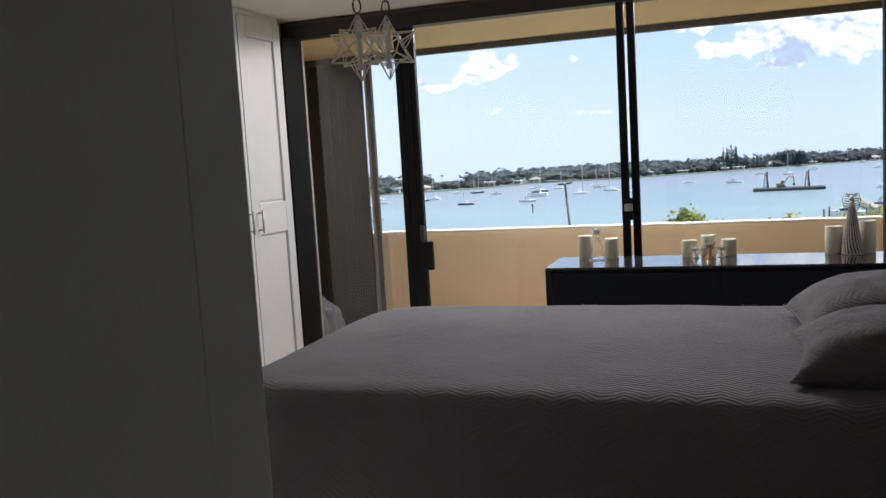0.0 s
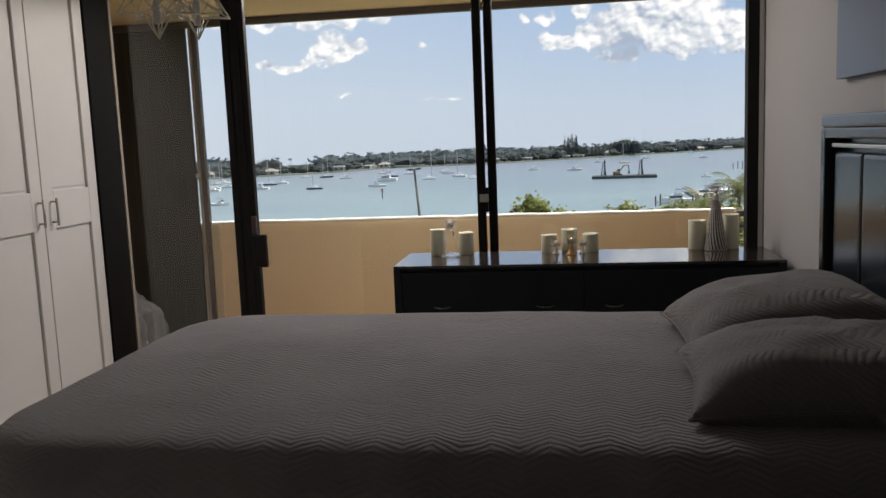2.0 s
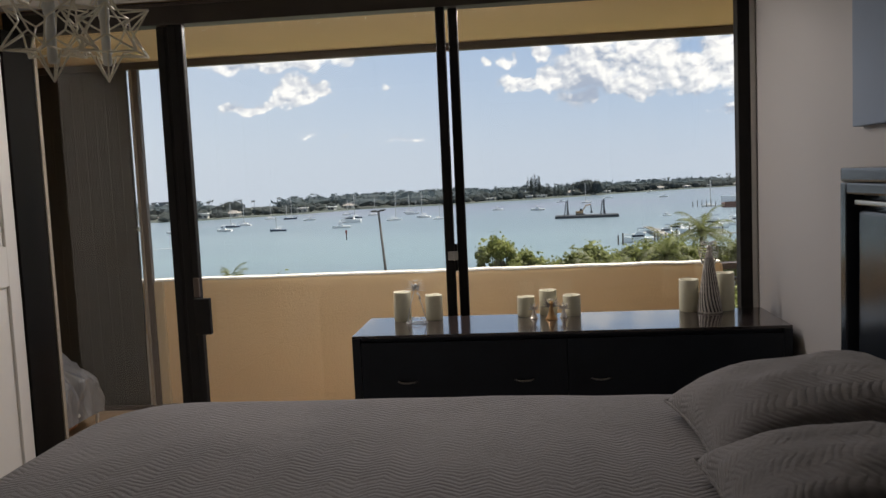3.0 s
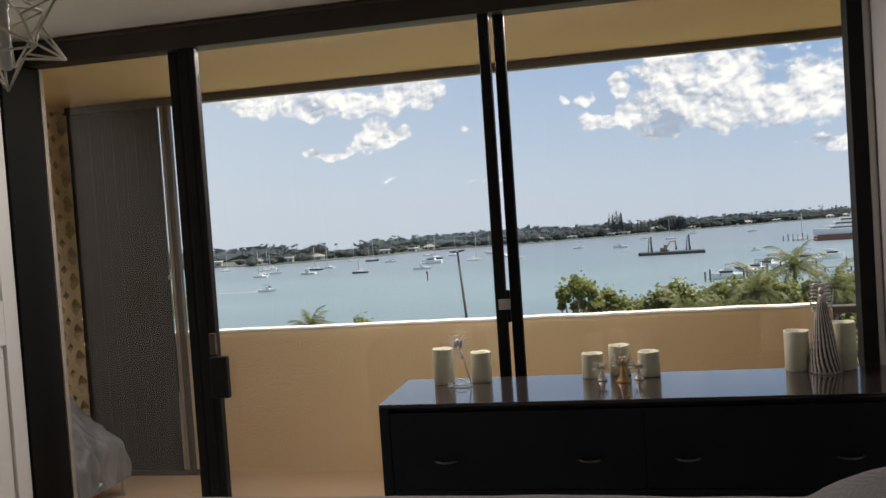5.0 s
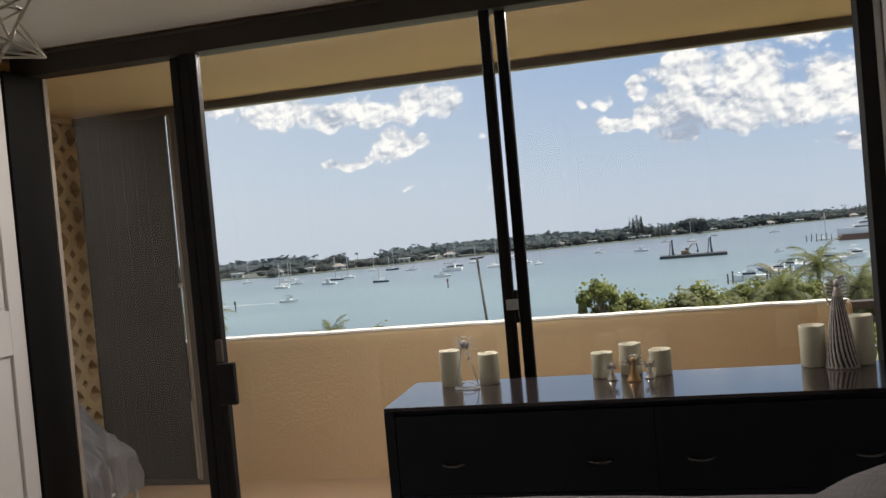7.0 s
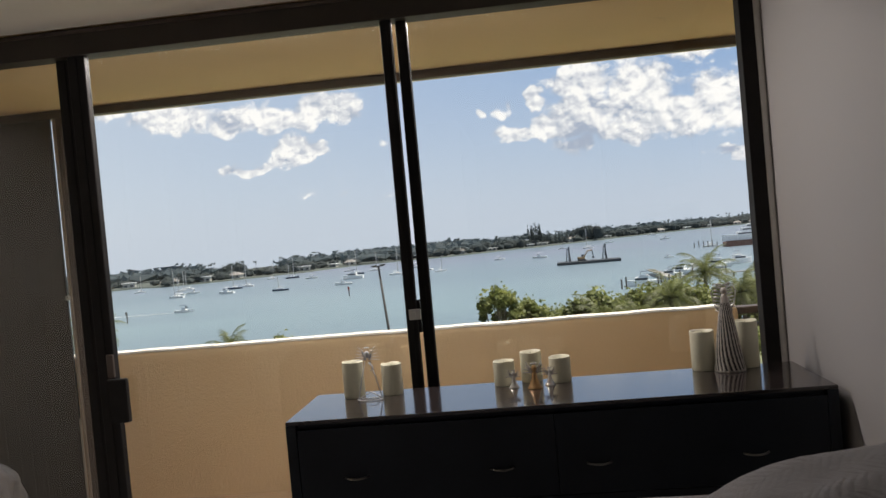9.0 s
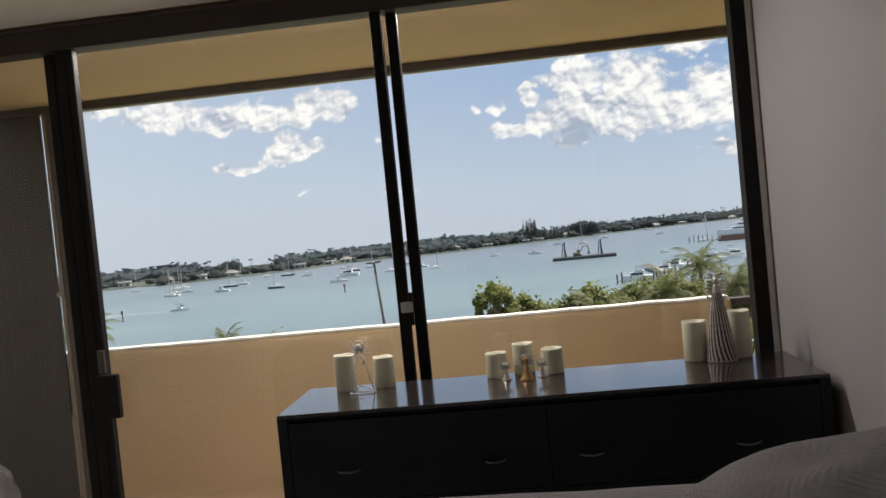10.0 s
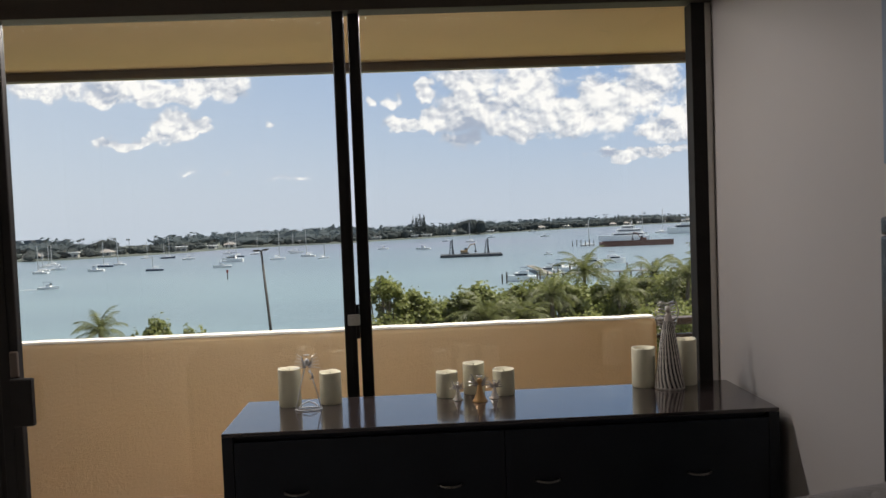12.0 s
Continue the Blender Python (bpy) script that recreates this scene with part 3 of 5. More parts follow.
add_box(bm, 1.285, 1.334, y1 - 0.045, y1, 0.0, 1.469, 0.006)
add_box(bm, 1.285, 1.334, y0, y0 + 0.045, 0.0, 1.469, 0.006)
add_box(bm, 1.285, 1.334, y0 + 0.046, y1 - 0.046, 1.435, 1.469, 0.006)
part("frame", bm, M_HEAD, hb)
part("bead", box(1.300, 1.318, y0 + 0.07, y1 - 0.07, 1.405, 1.418, 0.003), M_STEEL, hb, "thin bright metal strip")
npan = 5
for k in range(npan):
    a = y1 - 0.075 - (y1 - y0 - 0.15) * k / npan
    b = y1 - 0.075 - (y1 - y0 - 0.15) * (k + 1) / npan
    part("panel", box(1.305, 1.335, b + 0.006, a - 0.006, 0.55, 1.39, 0.014, 4), M_HEAD, hb)
spread = thing("bedspread", pose((BX0 + BX1) / 2, (BY0 + BY1) / 2, 0), "dark grey chevron-quilted bedspread spread smoothly over the bed", "bedspread")
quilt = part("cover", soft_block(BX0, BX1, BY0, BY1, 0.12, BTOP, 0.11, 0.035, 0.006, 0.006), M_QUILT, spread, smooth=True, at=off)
hem = [(BX0 + 0.12, BY0), (BX1, BY0), (BX1, BY1), (BX0 + 0.12, BY1), (BX0, BY1 - 0.12), (BX0, BY0 + 0.12), (BX0 + 0.12, BY0)]
part("binding", tube([(a, b, 0.125) for a, b in hem], 0.009, 6), M_QUILT, spread, smooth=True, at=off)


def pillow(label, lx, ly, thick, m, seed):
    bm = bmesh.new()
    n = 30
    sheets = []
    for side in (1, -1):
        g = {}
        for i in range(n + 1):
            for j in range(n + 1):
                a, b = -1 + 2 * i / n, -1 + 2 * j / n
                fa, fb = 1 - abs(a) ** 2.6, 1 - abs(b) ** 2.6
                h = (max(0, fa * fb)) ** 0.50
                pull = 1 - 0.10 * (1 - abs(b) ** 2) * abs(a) ** 3
                pull2 = 1 - 0.12 * (1 - abs(a) ** 2) * abs(b) ** 3
                w = (0.014 * noise.noise(Vector((a * 2.5, b * 2.5, seed))) + 0.005 * noise.noise(Vector((a * 8, b * 5, seed + 3)))) * h
                bias = 1.0 if side > 0 else 0.75
                g[i, j] = Vector((a * lx / 2 * pull, b * ly / 2 * pull2, side * bias * thick / 2 * h + w))
        sheets.append(g)
    vs = [{k: bm.verts.new(c) for k, c in g.items()} for g in sheets]
    for s, g in enumerate(vs):
        for i in range(n):
            for j in range(n):
                f = (g[i, j], g[i + 1, j], g[i + 1, j + 1], g[i, j + 1])
                bm.faces.new(f if s == 0 else f[::-1])
    bmesh.ops.remove_doubles(bm, verts=bm.verts, dist=0.0004)
    t = thing("pillow", m, label, "pillow", "pillows on the bed")
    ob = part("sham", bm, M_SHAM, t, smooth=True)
    edge = []
    for i in range(n + 1):
        edge.append(sheets[0][i, 0])
    for j in range(1, n + 1):
        edge.append(sheets[0][n, j])
    for i in range(n - 1, -1, -1):
        edge.append(sheets[0][i, n])
    for j in range(n - 1, -1, -1):
        edge.append(sheets[0][0, j])
    part("piping", tube(edge, 0.004, 6), M_SHAM, t, smooth=True)
    return t


pillow("plump grey chevron-quilted pillow near the window side of the bed", 0.61, 0.60, 0.275, pose(1.030, -1.850, BTOP + 0.060, 2, -6, 1), 1)
pillow("plump grey chevron-quilted pillow at the near side of the bed", 0.64, 0.52, 0.240, pose(1.005, -2.325, BTOP + 0.046, 2, -3, -4), 2)

# ---- dresser ----
DX0, DX1, DY0, DY1, DZ = -0.376, 1.368, -0.600, -0.158, 0.905
dr = thing("dresser", pose((DX0 + DX1) / 2, (DY0 + DY1) / 2, 0), "wide black wooden dresser with shut drawers under the window", "dresser")
off = pose(-(DX0 + DX1) / 2, -(DY0 + DY1) / 2, 0)
part("top", box(DX0, DX1, DY0 + 0.002, DY1, DZ - 0.012, DZ, 0.003), M_TOP, dr, "dark semi-gloss wooden top", at=off)
bm = box(DX0 + 0.001, DX1 - 0.001, DY0 + 0.026, DY1 - 0.001, 0.06, DZ - 0.0125)
add_box(bm, DX0 + 0.001, DX0 + 0.034, DY0 + 0.001, DY0 + 0.026, 0.06, DZ - 0.0125)
add_box(bm, DX1 - 0.034, DX1 - 0.001, DY0 + 0.001, DY0 + 0.026, 0.06, DZ - 0.0125)
add_box(bm, DX0 + 0.034, DX1 - 0.034, DY0 + 0.001, DY0 + 0.026, 0.06, 0.085)
part("body", bm, M_BLACK, dr, at=off)
part("plinth", box(DX0 + 0.03, DX1 - 0.03, DY0 + 0.05, DY1 - 0.03, 0.0, 0.06), M_BLACK, dr, at=off)
half = (DX1 - DX0 - 0.07) / 2
for row in range(3):
    zt = 0.8755 - row * 0.2625
    for c in range(2):
        xa = DX0 + 0.036 + c * half
        d = part("drawer", box(xa + 0.001, xa + half - 0.001, DY0 + 0.002, DY0 + 0.0255, zt - 0.260, zt, 0.0015), M_BLACK, dr, at=off)
        for px in (((-0.152, 0.322), (0.628, 1.108))[c]):
            zc = zt - 0.163
            arc = [(px - 0.038 + 0.076 * q / 10, DY0 + 0.002 - 0.022 * math.sin(math.pi * q / 10) ** 0.6, zc - 0.002 * math.sin(math.pi * q / 10)) for q in range(11)]
            part("pull", tube(arc, 0.0038, 8), M_PULL, d, "bowed pewter drawer pull", smooth=True)


def candle(x, y, r, h, label):
    t = thing("flameless_candle", pose(x, y, DZ), label, "candle", "candles on the dresser")
    prof = [(r * 0.97, 0), (r, 0.003), (r, h - 0.004), (r * 0.985, h), (r * 0.90, h - 0.001), (r * 0.84, h - 0.010), (r * 0.5, h - 0.015), (r * 0.05, h - 0.016)]
    bm = lathe(prof, 28)
    for q in bm.verts:
        if q.co.z > h * 0.9:
            q.co.z += 0.0035 * noise.noise(Vector((q.co.x * 40, q.co.y * 40, x * 9)))
    part("wax", bm, M_WAX, t, smooth=True)
    part("wick", tube([(0, 0, h - 0.016), (0.001, 0, h - 0.004)], 0.0022, 6), M_WICK, t)


for x, y, r, h, lab in ((-0.213, -0.246, 0.039, 0.131, "tall ivory flameless candle beside the clear glass angel"),
                        (-0.072, -0.237, 0.038, 0.112, "medium ivory flameless candle by the clear glass angel"),
                        (0.338, -0.214, 0.039, 0.088, "short ivory flameless candle behind a small silver angel"),
                        (0.437, -0.178, 0.039, 0.110, "tall ivory flameless candle behind the amber angel"),
                        (0.540, -0.220, 0.039, 0.090, "short ivory flameless candle beside a small silver angel"),
                        (1.050, -0.202, 0.042, 0.141, "tall ivory flameless candle beside the striped angel"),
                        (1.204, -0.193, 0.042, 0.165, "tallest ivory flameless candle at the wall end of the dresser")):
    candle(x, y, r, h, lab)


M_WING = material("polished_silver_wing", (0.85, 0.84, 0.80), 0.22, metal=0.6, vary=0.08, scale=60)


def small_angel(x, y, h, mat, label):
    t = thing("angel_figurine", pose(x, y, DZ), label, "figurine", "small angel figurines")
    bm = lathe([(h * 0.30, 0), (h * 0.31, 0.002), (h * 0.24, h * 0.10), (h * 0.13, h * 0.38), (h * 0.09, h * 0.60), (h * 0.045, h * 0.68),
                (h * 0.09, h * 0.74), (h * 0.105, h * 0.82), (h * 0.07, h * 0.90), (h * 0.01, h * 0.93)], 16)
    body = part("body", bm, mat, t, smooth=True)
    for s in (1, -1):
        wing = None
        for k in range(4):
            b = tube([(0, h * 0.04, h * 0.58), (s * h * 0.24, h * 0.07, h * (0.64 + 0.09 * k)), (s * h * (0.46 - 0.05 * k), h * 0.05, h * (0.62 + 0.15 * k))], h * 0.045, 6, h * 0.016)
            wing = part("wing", b, M_WING, t, smooth=True) if k == 0 else (part("feather", b, M_WING, wing, smooth=True) and wing)
    ring = [(h * 0.12 * math.cos(2 * math.pi * q / 12), h * 0.12 * math.sin(2 * math.pi * q / 12), h * 0.99) for q in range(13)]
    part("halo", tube(ring, h * 0.018, 6), M_WING, t, smooth=True)


small_angel(0.372, -0.285, 0.062, M_SILVER, "tiny silver angel figurine on the dresser")
small_angel(0.446, -0.318, 0.088, M_GOLD, "small amber and silver angel figurine on the dresser")
small_angel(0.500, -0.282, 0.062, M_SILVER, "tiny silver angel figurine beside the amber one")

# clear glass angel: an open wire-thin skirt, round head and feathered wings
t = thing("glass_angel", pose(-0.140, -0.325, DZ), "clear glass angel with silvery wings on the dresser", "figurine")
bm = bmesh.new()
for a in (-0.044, 0.044):
    add_tube(bm, [(a, 0, 0.002), (a * 0.62, 0, 0.07), (a * 0.2, 0, 0.140)], 0.0022, 6)
add_tube(bm, [(-0.044, 0, 0.003), (-0.02, 0.008, 0.018), (0, 0.012, 0.026), (0.02, 0.008, 0.018), (0.044, 0, 0.003)], 0.0022, 6)
add_tube(bm, [(0.046 * math.cos(2 * math.pi * q / 20), 0.022 * math.sin(2 * math.pi * q / 20), 0.003) for q in range(21)], 0.0022, 6)
add_tube(bm, [(0.006, -0.01, 0.135), (0.018, -0.018, 0.125), (0.020, -0.018, 0.112), (0.012, -0.016, 0.108)], 0.004, 6)
for s in (1, -1):
    for k in range(5):
        add_tube(bm, [(s * 0.004, 0.002, 0.145), (s * (0.022 - 0.001 * k), 0.004, 0.145 + 0.009 * k), (s * (0.046 - 0.003 * k), 0.002, 0.142 + 0.0125 * k)], 0.0024, 6, 0.0008)
head = lathe([(0.002, 0.150), (0.007, 0.152), (0.010, 0.160), (0.0095, 0.168), (0.006, 0.174), (0.002, 0.176)], 14)
head.to_mesh(tmp := bpy.data.meshes.new("tmp"))
head.free()
bm.from_mesh(tmp)
bpy.data.meshes.remove(tmp)
add_tube(bm, [(0.010 * math.cos(2 * math.pi * q / 12), 0.010 * math.sin(2 * math.pi * q / 12), 0.188) for q in range(13)], 0.0013, 6)
part("angel", bm, M_FROST, t, smooth=True)

# tall angel with a swirled zebra-striped gown
t = thing("striped_angel", pose(1.128, -0.252, DZ), "tall silver angel with a swirling grooved gown and ribbed wings", "figurine")
bm = bmesh.new()
n, hh, rows = 160, 0.27, []
for i in range(37):
    f = i / 36
    r0 = 0.044 * (1 - f) ** 0.80 + 0.008
    row = []
    for k in range(n):
        a = 2 * math.pi * k / n
        groove = 0.0018 * math.sin(20 * a + 17.0 * f + 1.2 * math.sin(7 * f)) * (1 - f) ** 0.4
        row.append(bm.verts.new(((r0 + groove) * math.cos(a), (r0 + groove) * math.sin(a), hh * f)))
    rows.append(row)
for a, b in zip(rows, rows[1:]):
    for k in range(n):
        bm.faces.new((a[k], a[(k + 1) % n], b[(k + 1) % n], b[k]))
bm.faces.new(list(reversed(rows[0]))), bm.faces.new(rows[-1])
for f in bm.faces:
    c = f.calc_center_median()
    fz = c.z / hh
    if math.sin(20 * math.atan2(c.y, c.x) + 17.0 * fz + 1.2 * math.sin(7 * fz)) < -0.05 and 0.004 < c.z < 0.9 * hh:
        f.material_index = 1
M_GOWN = material("pale_pewter_gown", (0.62, 0.58, 0.54), 0.35, metal=0.35, vary=0.15, scale=30)
gown = part("gown", bm, M_GOWN, t, "grooved gown with dark and pale swirls", smooth=True)
gown.data.materials.append(material("groove_patina", (0.05, 0.045, 0.042), 0.5, vary=0.2, scale=40))
for s in (1, -1):
    wing = part("wing", tube([(s * 0.010, 0.006, 0.190), (s * 0.034, 0.008, 0.235), (s * 0.042, 0.010, 0.275), (s * 0.032, 0.010, 0.305), (s * 0.008, 0.006, 0.296)], 0.0024, 6),
                M_WING, t, "ribbed silver wing", smooth=True)
    for k in range(9):
        f = k / 8
        w = 0.031 * (0.55 + 0.55 * math.sin(math.pi * (0.25 + 0.6 * f)))
        z = 0.205 + 0.095 * f
        part("rib", tube([(s * w * q / 4, 0.004 + 0.010 * (q / 4) ** 2, z + 0.006 * math.sin(math.pi * q / 8)) for q in range(5)], 0.0034, 6), M_WING, wing, smooth=True)
part("head", lathe([(0.002, 0.268), (0.009, 0.272), (0.011, 0.281), (0.009, 0.290), (0.002, 0.294)], 14), M_GOWN, t, smooth=True)

# ---- picture on the wall ----
t = thing("canvas_print", pose(1.38, -1.87, 1.635), "plain blue-grey canvas print hung on the grey wall", "picture")
part("canvas", box(-0.012, 0.018, -0.68, 0.68, 0, 0.66, 0.004), M_CANVAS, t)


# ---- closet ----
cl = thing("closet", pose(LX, -2.05, 0), "white built-in closet with shut panelled doors and bar handles", "closet")
off = pose(-LX, 2.05, 0)
part("carcass", box(LX - 0.62, LX - 0.03, -3.968, -0.202, 0.0, TOP - 0.004), M_CLOSET, cl, at=off)


def closet_door(ya, yb, handle_y):
    """ya nearer the window; two sunk panels with shaded edges."""
    z0, z1, x = 0.06, 2.385, LX
    d = part("door", box(x - 0.028, x - 0.010, yb + 0.002, ya - 0.002, z0, z1), M_CLOSET, cl, at=off)
    st = 0.085
    for y0, y1, a, b in ((yb + 0.002, yb + st, z0, z1), (ya - st, ya - 0.002, z0, z1), (yb + st, ya - st, z0, 0.19),
                         (yb + st, ya - st, 1.125, 1.310), (yb + st, ya - st, 2.27, z1)):
        part("rail" if y1 - y0 > 0.1 else "stile", box(x - 0.010, x + 0.006, y0, y1, a, b, 0.0035, 2), M_CLOSET, d)
    for a, b in ((0.19, 1.125), (1.310, 2.27)):
        bm = box(x - 0.010, x - 0.004, yb + st + 0.012, ya - st - 0.012, a + 0.012, b - 0.012, 0.003)
        part("panel", bm, M_CLOSET, d)
    bm = tube([(x + 0.036, handle_y, 1.141), (x + 0.036, handle_y, 1.274)], 0.006, 10)
    for z in (1.158, 1.257):
        add_tube(bm, [(x + 0.006, handle_y, z), (x + 0.036, handle_y, z)], 0.005, 8)
    part("handle", bm, M_STEEL, d, "brushed bar handle", smooth=True)


closet_door(-0.202, -0.682, -0.620)
closet_door(-0.686, -1.305, -0.726)
closet_door(-1.310, -1.963, -1.915)
closet_door(-1.968, -2.620, -2.016)
closet_door(-2.625, -3.278, -3.230)
closet_door(-3.283, -3.960, -3.330)
setting("closet_fascia", box(LX - 0.03, LX - 0.004, -3.968, -0.202, 2.388, TOP - 0.002), M_CLOSET)


# ---- hanging star lamps ----
ROD = None


def star_lamp(x, y, tip_z, R, turn, label):
    t = thing("star_pendant", pose(x, y, tip_z + R, 0, 0, turn), label, "pendant lamp", "star pendant lamps")
    c = 1 / math.sqrt(5)
    top, s = [Vector((0, 0, R))], R * 2 / math.sqrt(5)
    up = [Vector((s * math.cos(2 * math.pi * k / 5), s * math.sin(2 * math.pi * k / 5), R * c)) for k in range(5)]
    dn = [Vector((s * math.cos(2 * math.pi * (k + .5) / 5), s * math.sin(2 * math.pi * (k + .5) / 5), -R * c)) for k in range(5)]
    tips = top + up + dn + [Vector((0, 0, -R))]
    dist = min((a - b).length for a in tips for b in tips if a is not b)
    inner = []
    for i in range(12):
        for j in range(i + 1, 12):
            for k in range(j + 1, 12):
                a, b, d = tips[i], tips[j], tips[k]
                if max((a - b).length, (b - d).length, (a - d).length) < dist * 1.01:
                    inner.append(((a + b + d) / 3).normalized() * R * 0.545)
    global ROD
    for tip in tips:
        for q in sorted(inner, key=lambda w: (w - tip).length)[:5]:
            if ROD is None:
                rod = part("rod", tube([(0, 0, 0), (0, 0, (q - tip).length)], 0.0023, 6), M_WIRE, t, smooth=True)
                ROD = rod.data
            else:
                rod = new("rod", ROD)
                rod.parent = t
            rod.matrix_basis = Matrix.Translation(tip) @ (q - tip).to_track_quat("Z", "Y").to_matrix().to_4x4()
    part("bulb_tube", lathe([(0.009, -0.078), (0.011, -0.074), (0.011, 0.03), (0.013, 0.035), (0.013, 0.085), (0.008, 0.095)], 16), M_WHITE, t, smooth=True)
    ring = [(0.014 * math.cos(2 * math.pi * q / 16), 0, R + 0.026 + 0.026 * math.sin(2 * math.pi * q / 16)) for q in range(17)]
    part("hook", tube(ring, 0.0032, 8), M_CORD, t, "black ring hook", smooth=True)
    top_z = TOP - (tip_z + R)
    part("cord", tube([(0, 0, R + 0.052), (0.001, 0.001, (R + top_z) / 2), (0, 0, top_z - 0.012)], 0.0018, 6), M_CORD, t)
    part("canopy", lathe([(0.045, -0.022), (0.050, -0.018), (0.055, -0.004), (0.055, 0)], 24), M_WHITE, t, "white round ceiling canopy",
         smooth=True, at=pose(0, 0, top_z))


star_lamp(-0.652, -1.924, 1.806, 0.118, 12, "pale metal rod star lamp hung from the ceiling, nearer the window")
star_lamp(-0.690, -2.100, 1.790, 0.118, 40, "pale metal rod star lamp hung from the ceiling, beside its twin")

# ---- covered chair on the balcony ----
t = thing("covered_patio_chair", pose(-2.46, 0.62, BZ), "white tube patio chair under a grey fabric cover on the balcony", "chair")
bm = bmesh.new()
prof = [(0.20, 0.10), (0.190, 0.28), (0.175, 0.315), (0.08, 0.39), (-0.04, 0.50), (-0.14, 0.62), (-0.20, 0.69), (-0.26, 0.68), (-0.27, 0.40), (-0.27, 0.10)]
fine = []
for (a0, z0), (a1, z1) in zip(prof, prof[1:]):
    for q in range(6):
        fine.append((a0 + (a1 - a0) * q / 6, z0 + (z1 - z0) * q / 6))
prof = fine + [prof[-1]]
rows = []
for j in range(41):
    f = -1 + 2 * j / 40
    row = []
    for k, (a, z) in enumerate(prof):
        sq = 1 - 0.10 * abs(f) ** 4
        w = 0.030 * noise.noise(Vector((a * 9 + f * 2, f * 4, z * 7))) + 0.022 * (0.5 - abs(noise.noise(Vector((f * 5 + a * 6, f * 7 - z * 3, 3.0)))) * 2)
        w += 0.016 * math.sin(f * 13 + 2.5 * z + 2 * noise.noise(Vector((f * 2, z * 3, 1)))) * min(1, max(0, (z - 0.2) * 3)) * (1.1 - abs(f) * 0.5)
        pinch = 1 - 0.35 * max(0, z - 0.40) / 0.3 * 0.6
        row.append(bm.verts.new((a + w, f * 0.22 * pinch, z * sq + w * 0.5)))
    rows.append(row)
for a, b in zip(rows, rows[1:]):
    for k in range(len(prof) - 1):
        bm.faces.new((a[k], b[k], b[k + 1], a[k + 1]))
bm.faces.new(rows[0]), bm.faces.new(list(reversed(rows[-1])))
bmesh.ops.recalc_face_normals(bm, faces=bm.faces)
part("cover", bm, M_COVER, t, "wrinkled grey fabric cover", smooth=True)
for a in (-0.24, 0.17):
    for b in (-0.19, 0.19):
        part("leg", tube([(a, b, 0.0), (a + 0.01, b * 0.98, 0.08), (a - 0.005, b * 0.9, 0.16), (a - 0.03, b * 0.8, 0.20)], 0.011, 8), M_TUBE, t, smooth=True)
part("stretcher", tube([(0.165, -0.185, 0.10), (0.185, 0, 0.135), (0.165, 0.185, 0.10)], 0.009, 8), M_TUBE, t, smooth=True)
part("cushion", box(-0.10, 0.10, -0.14, 0.12, 0.02, 0.145, 0.03, 3), M_BAG, t, "terracotta cushion stowed beneath", smooth=True)

# ---- land and water ----
WZ = -13.0    # the level on which the bay's things are laid out before settle()
SEA = -16.2   # the water
bm = bmesh.new()
edge = [(-400, 60), (-120, 62), (-60, 70), (-30, 78), (-12, 84), (0, 78), (20, 92), (45, 120), (80, 170), (140, 230), (400, 300)]
rows = []
for x, y in edge:
    rows.append([bm.verts.new((x, -60, -15.5)), bm.verts.new((x, y - 3, -15.5)), bm.verts.new((x, y, -16.6))])
for a, b in zip(rows, rows[1:]):
    for k in range(2):
        bm.faces.new((a[k], b[k], b[k + 1], a[k + 1]))
setting("ground", bm, M_LAND, "planted shore below the building")

SHORE = [(-900, 430), (-420, 440), (-280, 500), (-250, 520), (-217, 490), (-185, 505), (-144, 541), (-113, 617), (-44, 620), (-24, 657), (17, 685), (87, 783), (197, 914), (391, 1084), (700, 1250), (1400, 1500)]


def on_shore(f, back=0.0):
    """A place along the far shore, f from 0 to 1, so many metres inland."""
    seg = [(Vector(a), Vector(b)) for a, b in zip(SHORE, SHORE[1:])]
    tot = sum((b - a).length for a, b in seg)
    d = f * tot
    for a, b in seg:
        l = (b - a).length
        if d <= l or b == seg[-1][1]:
            p = a + (b - a) * min(1, d / l)
            nrm = Vector((-(b - a).y, (b - a).x)).normalized()
            return p + nrm * back
        d -= l


bm = bmesh.new()
rows = []
for k in range(81):
    f = k / 80
    rows.append([bm.verts.new((*on_shore(f, d), z)) for d, z in ((0, WZ - 0.3), (1.5, WZ + 0.8), (60, WZ + 1.2), (320, WZ + 1.5))])
for a, b in zip(rows, rows[1:]):
    for k in range(3):
        bm.faces.new((a[k], b[k], b[k + 1], a[k + 1]))
setting("far_shore", bm, material("far_ground", (0.085, 0.10, 0.085), 0.95, vary=0.3, scale=0.05, bump=0), "low far shore with a seawall")


